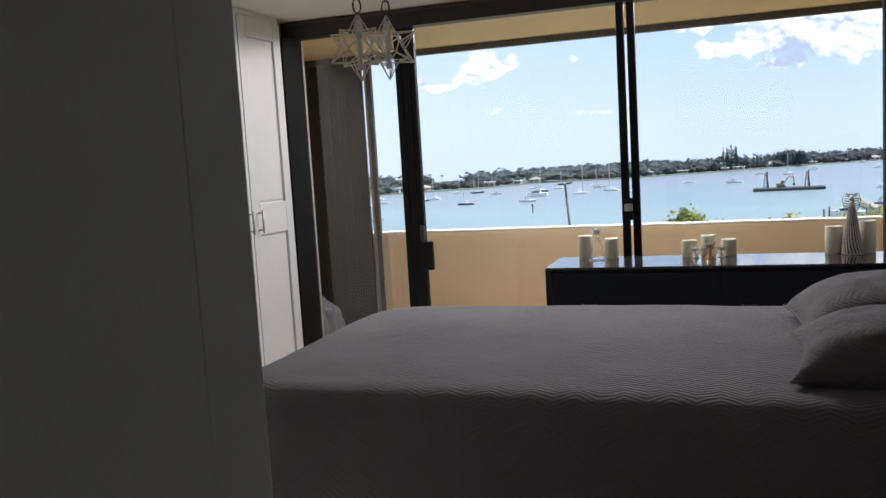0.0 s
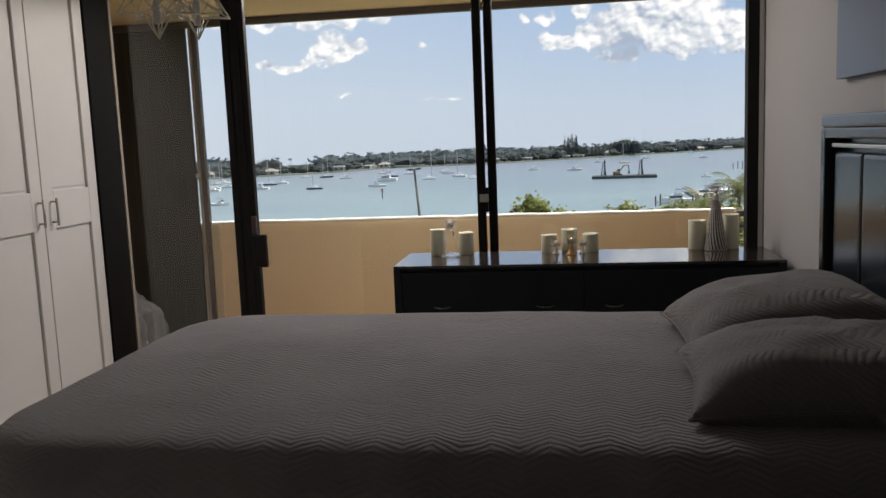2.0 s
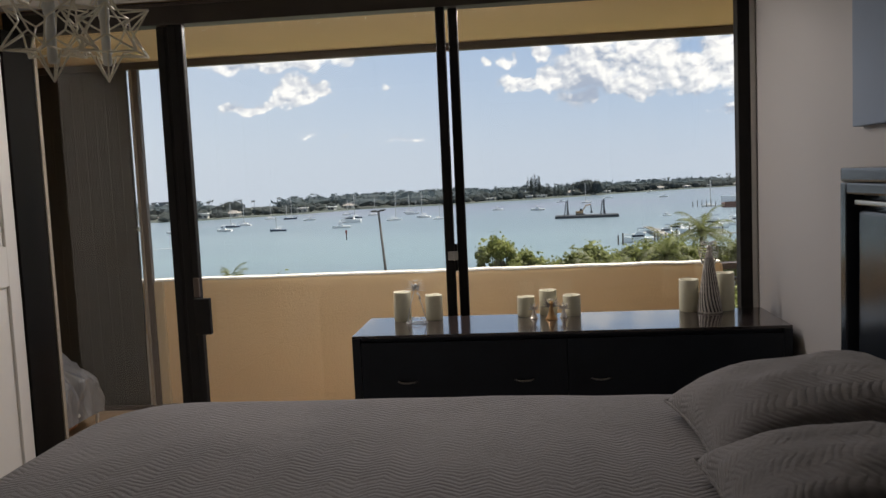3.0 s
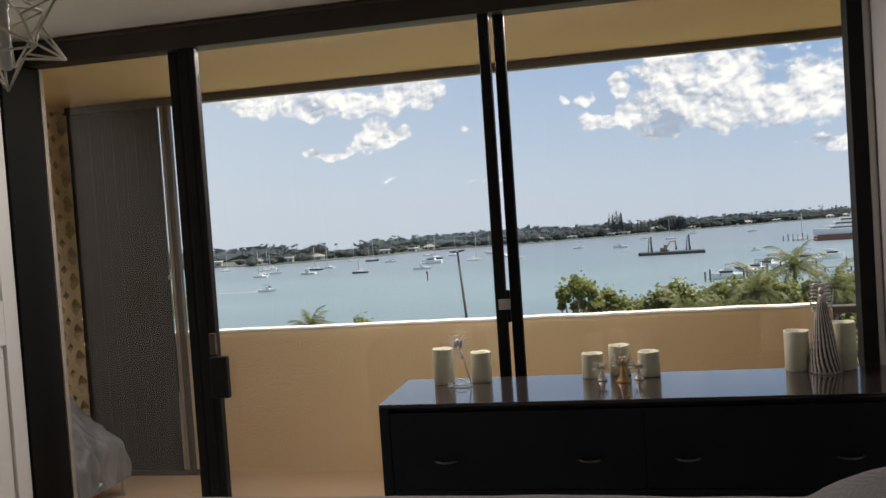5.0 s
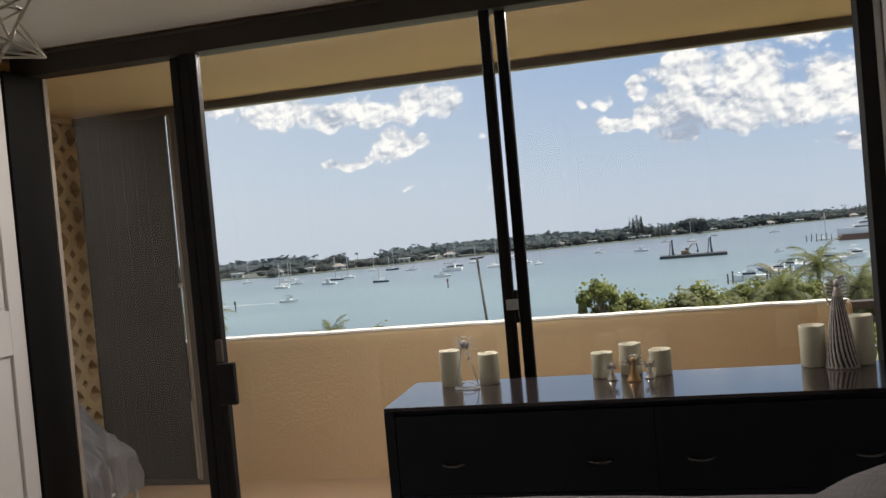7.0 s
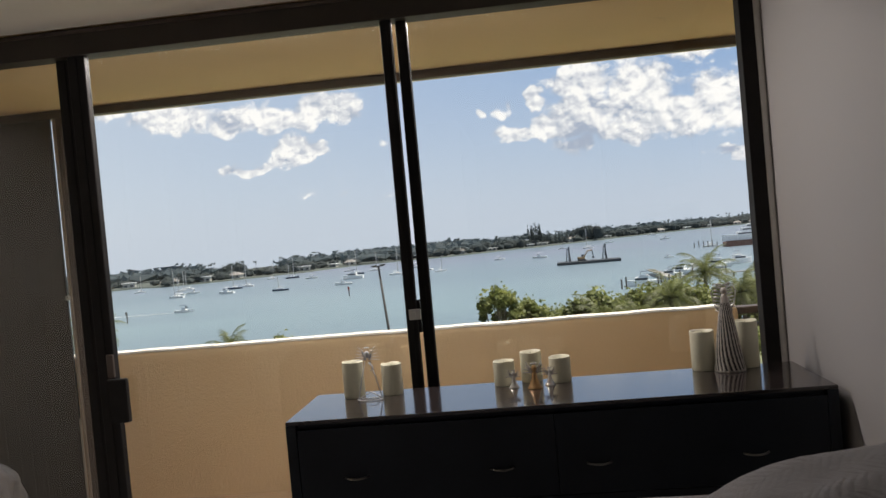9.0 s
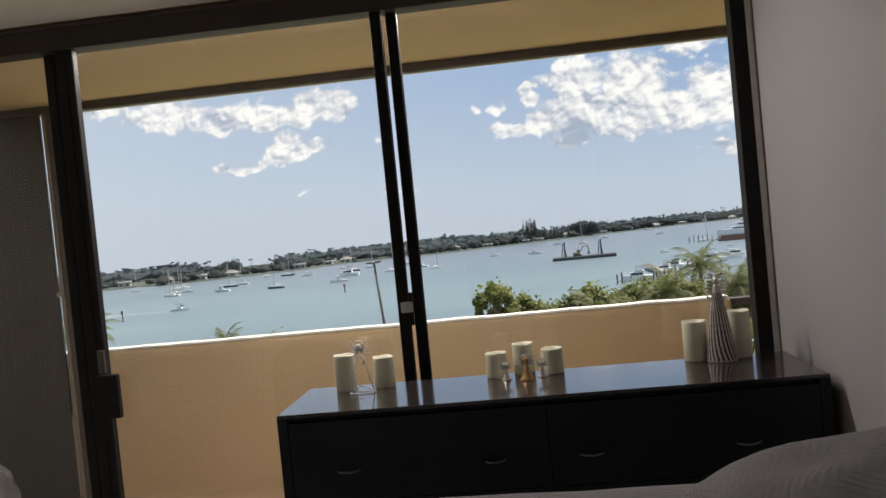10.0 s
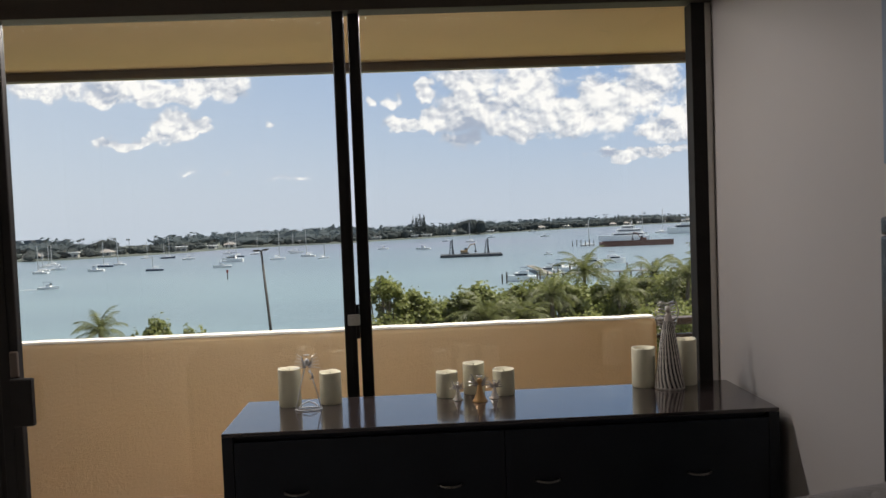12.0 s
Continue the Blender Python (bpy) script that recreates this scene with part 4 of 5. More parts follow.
def clump_mesh(name, mat, items, seed, label):
    """Many uneven leafy masses: centre, half width, half height each."""
    rnd = random.Random(seed)
    bm = bmesh.new()
    unit = bmesh.new()
    bmesh.ops.create_icosphere(unit, subdivisions=1, radius=1.0)
    uv_ = [q.co.copy() for q in unit.verts]
    uf = [[q.index for q in f.verts] for f in unit.faces]
    unit.free()
    verts, faces = [], []
    for (x, y, z), w, h in items:
        o = len(verts)
        s = rnd.uniform(0, 50)
        for c in uv_:
            k = 1 + 0.42 * noise.noise(Vector((c.x * 2.1 + s, c.y * 2.1, c.z * 2.1))) + 0.2 * noise.noise(Vector((c.x * 6 + s, c.y * 6, c.z * 6)))
            verts.append((x + c.x * w * k, y + c.y * w * k, z + c.z * h * k))
        faces += [[o + i for i in f] for f in uf]
    for (x, y, z), w, h in items:   # ragged leafy edge
        for k in range(26):
            a, e, r = rnd.uniform(0, 6.28), rnd.uniform(-0.2, 1.5), rnd.uniform(0.8, 1.22)
            c = (x + w * r * math.cos(a) * math.cos(e), y + w * r * math.sin(a) * math.cos(e), z + h * r * math.sin(e))
            o = len(verts)
            s = w * rnd.uniform(0.10, 0.26)
            for q in range(3):
                verts.append((c[0] + rnd.uniform(-s, s), c[1] + rnd.uniform(-s, s), c[2] + rnd.uniform(-s, s) * 0.8))
            faces.append([o, o + 1, o + 2])
    me = bpy.data.meshes.new(name)
    me.from_pydata(verts, [], faces)
    me.materials.append(mat)
    bm.free()
    return tagged(new(name, me), label, "trees", kind="stuff")


rnd = random.Random(11)
items = []
for k in range(1500):
    f = rnd.uniform(0.02, 0.98)
    b = rnd.uniform(6, 55)
    p = on_shore(f, b)
    dist = p.length
    hgt = rnd.uniform(4.0, 8.2) * (0.85 + 0.35 * noise.noise(Vector((f * 30, 0, 0)))) * (0.48 + dist / 2600 + 0.14 * (p.x > -60))
    items.append(((p.x, p.y, WZ + 1 + hgt * 0.5), rnd.uniform(2.2, 5.0) * (0.8 + dist / 2500), hgt * 0.60))
for x0, n in ((66, 10), (-205, 6)):   # two taller rounded groves
    for k in range(n):
        p = Vector((x0 + (k - n / 2) * 3.0 + rnd.uniform(-1, 1), (760 if x0 > 0 else 580) + rnd.uniform(0, 20)))
        hh = (13.0 if x0 > 0 else 9.0) - abs(k - n / 2) ** 2 * 0.18
        items.append(((p.x, p.y, WZ + 1 + hh * 0.55), 4.2, hh * 0.55))
clump_mesh("far_woods", M_HAZED, items, 5, "wooded far shoreline, its dark green greyed with painted haze")
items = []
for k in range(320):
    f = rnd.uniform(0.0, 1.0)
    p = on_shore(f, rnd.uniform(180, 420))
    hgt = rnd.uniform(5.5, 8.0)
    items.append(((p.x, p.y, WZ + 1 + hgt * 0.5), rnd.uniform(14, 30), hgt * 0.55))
clump_mesh("distant_woods", M_HAZED2, items, 6, "woods further inland, painted blue-green for haze")
# feathery tall pines and palms above the far woods
items_v, items_f = [], []
for k in range(180):
    f = rnd.uniform(0.03, 0.97)
    p = on_shore(f, rnd.uniform(10, 40))
    if k < 26:   # the pine cluster
        p = Vector((16 + rnd.gauss(0, 1) * (3 if k < 12 else 11) + (8 if k >= 12 else 0), 715 + rnd.uniform(0, 12)))
    h = (rnd.uniform(14.5, 19.0) if k < 12 else rnd.uniform(7.0, 11.5)) * (0.8 + p.length / 2600)
    o = len(items_v)
    items_v += [(p.x - 0.45, p.y, WZ + 1), (p.x + 0.45, p.y, WZ + 1), (p.x + 0.15, p.y, WZ + 1 + h)]
    items_f.append((o, o + 1, o + 2))
    palm = k >= 26
    for q in range(18 if palm else 60):
        a = rnd.uniform(0, 6.28)
        if palm:
            z, r = WZ + 1 + h, rnd.uniform(1.1, 1.9)
            dz = rnd.uniform(-1.5, 0.9)
        else:
            g = rnd.random()
            z, r, dz = WZ + 1 + h * (0.25 + 0.75 * g), 2.6 * (1.15 - g), 1.2
        o = len(items_v)
        items_v += [(p.x, p.y, z), (p.x + r * math.cos(a), p.y + r * math.sin(a), z + dz), (p.x + r * 0.6 * math.cos(a + 0.5), p.y + r * 0.6 * math.sin(a + 0.5), z + dz * 0.4 - 0.5)]
        items_f.append((o, o + 1, o + 2))
me = bpy.data.meshes.new("far_palms")
me.from_pydata(items_v, [], items_f)
me.materials.append(M_HAZED)
tagged(new("far_palms", me), "thin palms and pines standing above the far woods", "trees", kind="stuff")


def house(f, back, w, d, h, roof_kind, k):
    p = on_shore(f, back)
    t = thing("shore_house", pose(p.x, p.y, WZ + 1.0, 0, 0, rnd.uniform(-15, 15)), ("pale low house with a flat roof on the far shore" if roof_kind else
              "pale house with a pitched roof on the far shore"), "house", "houses along the far shore")
    part("wall", box(-w / 2, w / 2, 0, d, 0, h), M_HOUSE, t)
    if roof_kind:
        part("roof", box(-w / 2 - 0.6, w / 2 + 0.6, -0.8, d + 0.5, h, h + 0.45, 0.05, 1), M_HULL, t)
    else:
        bm = bmesh.new()
        vs = [bm.verts.new(q) for q in ((-w / 2 - .7, -.8, h), (w / 2 + .7, -.8, h), (w / 2 + .7, d + .8, h), (-w / 2 - .7, d + .8, h), (-w / 2 + d / 2, d / 2, h + 1.9), (w / 2 - d / 2, d / 2, h + 1.9))]
        for q in ((0, 1, 5, 4), (1, 2, 5), (2, 3, 4, 5), (3, 0, 4), (3, 2, 1, 0)):
            bm.faces.new([vs[i] for i in q])
        part("roof", bm, M_ROOF, t)
    nwin = max(2, int(w / 3.2))
    for i in range(nwin):
        x = -w / 2 + w * (i + 0.5) / nwin
        for z in [0.5]:
            part("window", box(x - 0.9, x + 0.9, -0.04, 0.03, z, z + 1.2), M_DARKGLASS, t)


for k in range(30):
    f = 0.23 + 0.42 * (k + rnd.uniform(-0.3, 0.3)) / 30
    house(f, rnd.uniform(4, 12), rnd.uniform(5, 12), rnd.uniform(4, 6), rnd.choice((1.8, 2.1, 2.8)), rnd.random() < 0.5, k)
# walls, towers and roofs share the inland woods' painted haze colour
t = thing("twin_tower_hotel", pose(640, 1420, WZ + 1), "distant hotel with two square towers, painted in a haze tint", "building")
part("wall", box(-45, 45, 0, 25, 0, 14), M_HAZED2, t)
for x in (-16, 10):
    tw = part("tower", box(x - 5, x + 5, 0, 10, 14, 27), M_HAZED2, t)
    part("roof", box(x - 2, x + 2, 3, 7, 27, 31, 0.5, 1), M_HAZED2, tw)


# ---- boats ----
def hull_bm(L, B, H, flare=0.25, sheer=0.25):
    bm = bmesh.new()
    n, rows = 12, []
    for i in range(n + 1):
        f = i / n
        w = B / 2 * (1 - max(0, (f - 0.35) / 0.65) ** 2.2) * (0.9 + 0.1 * min(1, f * 4))
        z1 = H * (1 + sheer * f * f)
        row = [(f - 0.5) * L, w, z1]
        rows.append([bm.verts.new(((f - 0.5) * L, s * w * k, z)) for s, k, z in ((1, 1, z1), (1, 1 - flare, -0.05), (1, 0.15, -0.35), (-1, 0.15, -0.35), (-1, 1 - flare, -0.05), (-1, 1, z1))])
    for a, b in zip(rows, rows[1:]):
        for k in range(6):
            bm.faces.new((a[k], b[k], b[(k + 1) % 6], a[(k + 1) % 6]))
    bm.faces.new(list(reversed(rows[0])))
    bmesh.ops.remove_doubles(bm, verts=bm.verts, dist=0.003)
    bmesh.ops.recalc_face_normals(bm, faces=bm.faces)
    return bm


def sailboat(x, y, turn, L=8.0, mast=9.5, dark=False, masts=1):
    L *= 0.74
    t = thing("sailboat", pose(x, y, WZ, 0, 0, turn), ("navy-hulled" if dark else "white") + " sailboat at anchor with bare " + ("masts" if masts > 1 else "mast"), "sailboat", "moored sailboats")
    part("hull", hull_bm(L, L * 0.28, L * 0.10, 0.35, 0.4), M_NAVY if dark else M_HULL, t)
    part("cabin", box(-L * 0.2, L * 0.18, -L * 0.09, L * 0.09, L * 0.1, L * 0.18, L * 0.02, 2), M_HULL, t)
    for k in range(masts):
        mx = L * (0.1 - 0.36 * k)
        m = part("mast", tube([(mx, 0, L * 0.1), (mx, 0, mast * (1 - 0.25 * k))], 0.17, 6), M_ALU, t)
        part("boom", tube([(mx, 0, L * 0.27), (mx - L * 0.36, 0, L * 0.25)], 0.13, 6), M_HULL, m)
    bm = tube([(L * 0.1, 0, mast), (L * 0.48, 0, L * 0.15)], 0.025, 4)
    add_tube(bm, [(L * 0.1, 0, mast), (-L * 0.48, 0, L * 0.13)], 0.025, 4)
    part("stay", bm, M_ALU, t)


def motorboat(x, y, turn, L=7.0, wake=False, label="white open motorboat at anchor"):
    L *= 0.82
    t = thing("motorboat", pose(x, y, WZ, 0, 0, turn), label, "motorboat", "motorboats on the bay")
    part("hull", hull_bm(L, L * 0.33, L * 0.11, 0.35, 0.4), M_HULL, t)
    part("console", box(-L * 0.1, L * 0.12, -L * 0.1, L * 0.1, L * 0.1, L * 0.24, L * 0.02, 2), M_HULL, t)
    part("windscreen", box(L * 0.12, L * 0.135, -L * 0.1, L * 0.1, L * 0.2, L * 0.3), M_DARKGLASS, t)
    part("canopy", box(-L * 0.2, L * 0.14, -L * 0.13, L * 0.13, L * 0.36, L * 0.375, 0.02, 1), M_HULL if not wake else M_NAVY, t)
    for a in (-L * 0.17, L * 0.11):
        for b in (-L * 0.11, L * 0.11):
            part("canopy_post", tube([(a, b, L * 0.1), (a, b, L * 0.36)], 0.03, 5), M_ALU, t)
    return t


def cruiser(x, y, turn, L=9.0, label="white cabin cruiser with a flying bridge"):
    t = thing("cabin_cruiser", pose(x, y, WZ, 0, 0, turn), label, "motor yacht", "motorboats on the bay")
    part("hull", hull_bm(L, L * 0.3, L * 0.16), M_HULL, t)
    part("cabin", box(-L * 0.18, L * 0.22, -L * 0.11, L * 0.11, L * 0.16, L * 0.28, L * 0.02, 2), M_HULL, t)
    part("cabin_window", box(-L * 0.15, L * 0.225, -L * 0.113, L * 0.113, L * 0.19, L * 0.25), M_DARKGLASS, t)
    part("flybridge", box(-L * 0.2, L * 0.1, -L * 0.11, L * 0.11, L * 0.285, L * 0.33, L * 0.015, 2), M_HULL, t)
    part("bimini", box(-L * 0.17, L * 0.06, -L * 0.1, L * 0.1, L * 0.44, L * 0.452, 0.02, 1), M_NAVY, t)
    part("bow_rail", tube([(L * 0.2, -L * 0.1, L * 0.26), (L * 0.49, 0, L * 0.27), (L * 0.2, L * 0.1, L * 0.26)], 0.025, 5), M_ALU, t)
    for a in (-L * 0.15, L * 0.04):
        for b in (-L * 0.09, L * 0.09):
            part("bimini_post", tube([(a, b, L * 0.32), (a, b, L * 0.44)], 0.025, 5), M_ALU, t)
    part("mast", tube([(-L * 0.1, 0, L * 0.45), (-L * 0.12, 0, L * 0.6)], 0.03, 5), M_HULL, t)


for x, y, a, L, m, dk, n in ((-141, 327, 170, 9.5, 11, 0, 1), (-167, 396, 10, 9, 10, 0, 1), (-173, 417, 175, 8.5, 10, 0, 1), (-130, 367, 185, 9, 11, 1, 1), (-129, 382, 165, 8.5, 10.5, 0, 1),
                             (-92, 310, 190, 8.5, 5.5, 1, 1), (-141, 462, 20, 8, 9, 0, 1), (-125, 447, 5, 10, 11, 1, 2), (-79, 452, 0, 9, 10, 0, 1), (-83, 421, 180, 9, 12, 1, 1),
                             (-55, 368, 15, 9.5, 12, 0, 1), (-44, 388, 160, 10, 12.5, 0, 1), (-34, 359, 20, 7, 7, 0, 1), (44, 521, 170, 9, 12.5, 0, 1), (87, 381, 10, 9.5, 12, 0, 1), (-150, 352, 170, 7, 8, 0, 1),
                             (-62, 470, 0, 8, 10, 0, 1), (-100, 480, 0, 8, 9, 0, 1), (-205, 430, 12, 8, 9, 0, 1)):
    sailboat(x, y, a, L, m, bool(dk), n)
for x, y, a, L in ((-146, 357, 10, 7.5), (-120, 328, 170, 8.5), (-106, 415, 5, 7.5), (-68, 314, 190, 8.5), (-10, 448, 20, 7.5), (11, 421, 170, 9), (68, 622, 0, 8), (103, 588, 0, 8),
                   (126, 787, 0, 10), (55, 307, 200, 4.5), (-56, 442, 0, 9), (-160, 300, 0, 8), (-215, 380, 20, 9), (30, 560, 0, 7)):
    motorboat(x, y, a, L)
t = motorboat(-97, 229, -5, 7.0, True, "small open motorboat under way with a dark canopy")
bm = bmesh.new()
for k in range(26):
    f = k / 26
    r = bmesh.ops.create_icosphere(bm, subdivisions=1, radius=1.0)
    for q in r["verts"]:
        q.co = Vector((-4 - 26 * f + q.co.x * 1.2, q.co.y * (0.4 + 1.1 * f) + math.sin(k * 3.1) * 0.5 * f, 0.02 + q.co.z * 0.10 * (1 - f)))
part("wake", bm, M_HULL, t, "white foam wake", smooth=True)
cruiser(-74, 363, 175, 9.5, "white motor yacht at anchor among sailboats")
cruiser(27.2, 184, 175, 7.2, "white cabin cruiser moored at the pilings")
for x, y, a, L in ((41, 213, 150, 7), (46, 216, 20, 7.5), (53, 226, 175, 8), (37, 205, 160, 6), (62, 238, 10, 8)):
    cruiser(x, y, a, L, "white cabin cruiser in the small marina")
for x, y, a, L in ((33.5, 190, 170, 5), (49, 205, 0, 6)):
    motorboat(x, y, a, L, False, "white open boat in the small marina")
for x, y in ((188, 540), (205, 548)):
    cruiser(x, y, 175, 22, "large white motor yacht by the far pier")
    sailboat(x - 20, y + 30, 0, 12, 17)

t = thing("super_yacht", pose(119, 436, WZ, 0, 0, 178), "long white multi-deck motor yacht beyond the rusty barge", "motor yacht")
part("hull", hull_bm(27, 6, 2.6), M_HULL, t)
for k, (a, b, z) in enumerate(((-11, 6, 2.6), (-9.5, 3.5, 4.6), (-6, 1, 6.4))):
    d = part("deck", box(a, b, -2.4 + 0.3 * k, 2.4 - 0.3 * k, z, z + 1.7, 0.15, 2), M_HULL, t)
    part("window_band", box(a + 1, b - 0.3, -2.43 + 0.3 * k, 2.43 - 0.3 * k, z + 0.6, z + 1.2), M_DARKGLASS, d)
part("radar_mast", tube([(-4, 0, 8), (-4.6, 0, 10.5)], 0.2, 6), M_HULL, t)


def excavator(x, y, z, turn, s, mat, label):
    t = thing("excavator", pose(x, y, z, 0, 0, turn), label, "excavator", "excavators on barges")
    for b in (-1.2, 1.2):
        part("track", box(-1.9 * s, 1.9 * s, (b - 0.3) * s, (b + 0.3) * s, 0, 0.8 * s, 0.2 * s, 2), M_BARGE, t)
    part("body", box(-2.0 * s, 1.2 * s, -1.3 * s, 1.3 * s, 0.8 * s, 1.9 * s, 0.15 * s, 2), mat, t)
    part("cab", box(0.0, 1.2 * s, 0.1 * s, 1.3 * s, 1.9 * s, 3.0 * s, 0.1 * s, 2), M_DARKGLASS, t)
    part("boom", tube([(1.0 * s, 0, 1.6 * s), (3.0 * s, 0, 4.6 * s), (5.4 * s, 0, 4.9 * s)], 0.28 * s, 6), mat, t)
    part("stick", tube([(5.2 * s, 0, 5.1 * s), (5.8 * s, 0, 1.6 * s)], 0.22 * s, 6), M_BARGE, t)
    part("bucket", box(5.1 * s, 6.1 * s, -0.6 * s, 0.6 * s, 0.7 * s, 1.7 * s, 0.15 * s, 2), M_BARGE, t)


t = thing("work_barge", pose(27, 319, WZ, 0, 0, -4), "flat dark work barge with two lattice spud towers", "barge")
part("hull", box(-12, 12, -4, 4, -0.3, 1.1, 0.1, 1), M_BARGE, t)
for x in (-7.6, 6.2):
    bm = bmesh.new()
    for a, b in ((-0.9, -0.6), (0.9, -0.6), (-0.9, 0.6), (0.9, 0.6)):
        add_tube(bm, [(x + a, b, 1.1), (x + a * 0.25, b * 0.3, 6.4)], 0.14, 5)
    for k in range(5):
        w = 0.9 - 0.14 * k
        add_tube(bm, [(x - w, 0, 1.3 + k), (x + w - 0.1, 0, 2.3 + k)], 0.08, 4)
    add_tube(bm, [(x + 0.4, 0, 0.9), (x + 0.4, 0, 6.9)], 0.3, 6)
    part("spud_tower", bm, M_BARGE, t)
excavator(24.5, 319, WZ + 1.1, 8, 0.78, M_YELLOW, "ochre excavator standing on the work barge")
t = thing("rusty_barge", pose(106, 367, WZ, 0, 0, -3), "long rust-red barge loaded with machinery", "barge")
part("hull", box(-16, 16, -4, 4, -0.3, 1.9, 0.15, 1), M_RUST, t)
part("bulwark", box(-16, 16, -4.1, -3.8, 1.9, 2.5), M_RUST, t)
excavator(109, 367, WZ + 1.9, 175, 0.8, M_RUST, "rust-red crane excavator on the long barge")


def pilings(pts, label, h=2.2):
    for x, y in pts:
        tagged(part("piling", tube([(x, y, WZ - 0.6), (x + rnd.uniform(-.05, .05), y, WZ + h * rnd.uniform(0.8, 1.25))], 0.17, 7), M_PILE),
               label, "piling", "wooden pilings")


pilings([(22, 179), (23.1, 180), (30.2, 181.5), (31.6, 186), (33.5, 187), (35.2, 188), (36.5, 190), (40, 193), (44, 196), (49, 199), (56, 201), (59.5, 201), (64, 206)], "weathered dark mooring piling in the marina")
pilings([(79, 377), (81, 377), (83, 377), (85, 377), (87, 377), (89, 377)], "weathered dark piling of the far dolphin", 2.8)
t = thing("marina_dock", pose(0, 0, WZ), "pale plank dock on posts in the marina", "dock")
part("deck", box(36, 62, 190, 192, 0.9, 1.1), M_DOCK, t)
part("finger", box(36, 38, 192, 222, 0.9, 1.1), M_DOCK, t)
for k in range(10):
    part("post", box(37 + 2.7 * k, 37.3 + 2.7 * k, 189.9, 190.2, -0.5, 0.9), M_PILE, t)
for x, y, red in ((-50, 237, True), (-103, 206, False)):
    t = thing("channel_marker", pose(x, y, WZ), "channel marker post with a red board" if red else "dark channel marker post", "channel marker", "channel markers")
    part("post", tube([(0, 0, -0.5), (0, 0, 2.8)], 0.16, 7), M_PILE, t)
    part("board", box(-0.28, 0.28, -0.22, -0.16, 1.9, 2.8), M_RED if red else M_PILE, t)

# ---- the bay, settled onto the water ----
EYE_Z, TURN = 1.5, 0.0102


def settle(x, y):
    """Where a thing laid out at (x, y) on the level WZ comes to lie on the water, and how much larger or smaller it is."""
    d = math.hypot(x, y)
    far = (EYE_Z - SEA) / ((EYE_Z - WZ) / d + 0.0100)
    k = far / d
    return k * (x - TURN * y), k * (y + TURN * x), k


bm = bmesh.new()
near, far = [], []
for k in range(61):
    p = on_shore(k / 60, 30)
    nx_, ny_, _ = settle(p.x, p.y)
    near.append(bm.verts.new((-1500 + 3400 * k / 60, 20, SEA)))
    far.append(bm.verts.new((nx_, ny_, SEA)))
for k in range(60):
    bm.faces.new((near[k], near[k + 1], far[k + 1], far[k]))
setting("water", bm, M_WATER, "calm turquoise bay water, coloured greyer with distance")

for ob in [o for o in scene.objects if o.parent is None]:
    kind = ob.name.split(".")[0]
    if kind in ("far_shore", "far_woods", "distant_woods", "far_palms", "piling"):
        for q in ob.data.vertices:
            nx_, ny_, k = settle(q.co.x, q.co.y)
            q.co = (nx_, ny_, SEA + (q.co.z - WZ) * k)
    elif kind in ("sailboat", "motorboat", "cabin_cruiser", "super_yacht", "work_barge", "rusty_barge", "excavator", "marina_dock",
                  "channel_marker", "shore_house", "twin_tower_hotel"):
        x, y, z = ob.location
        if kind == "marina_dock":
            nx_, ny_, k = settle(45, 200)
            nx_, ny_ = nx_ - k * 45, ny_ - k * 200
        else:
            nx_, ny_, k = settle(x, y)
        ob.matrix_basis = Matrix.Translation((nx_, ny_, SEA + (z - WZ) * k)) @ Matrix.Rotation(TURN, 4, "Z") @ ob.matrix_basis.to_3x3().to_4x4() @ Matrix.Scale(k, 4)

# ---- street lamp ----
t = thing("street_lamp", pose(-12.70, 75, -15.5, 0, -4.2, 0), "leaning dark street lamp with two flat heads", "street lamp")
part("pole", tube([(0, 0, 0), (0, 0, 14.1)], 0.18, 10, 0.10), M_POLE, t, smooth=True)
part("arm", box(-0.55, 0.55, -0.04, 0.04, 14.09, 14.17), M_POLE, t)
for s in (-1, 1):
    part("lamp_head", box(-0.72 + 0.42 * (s + 1), -0.12 + 0.42 * (s + 1), -0.16, 0.16, 14.15, 14.27, 0.03, 2), M_POLE, t)


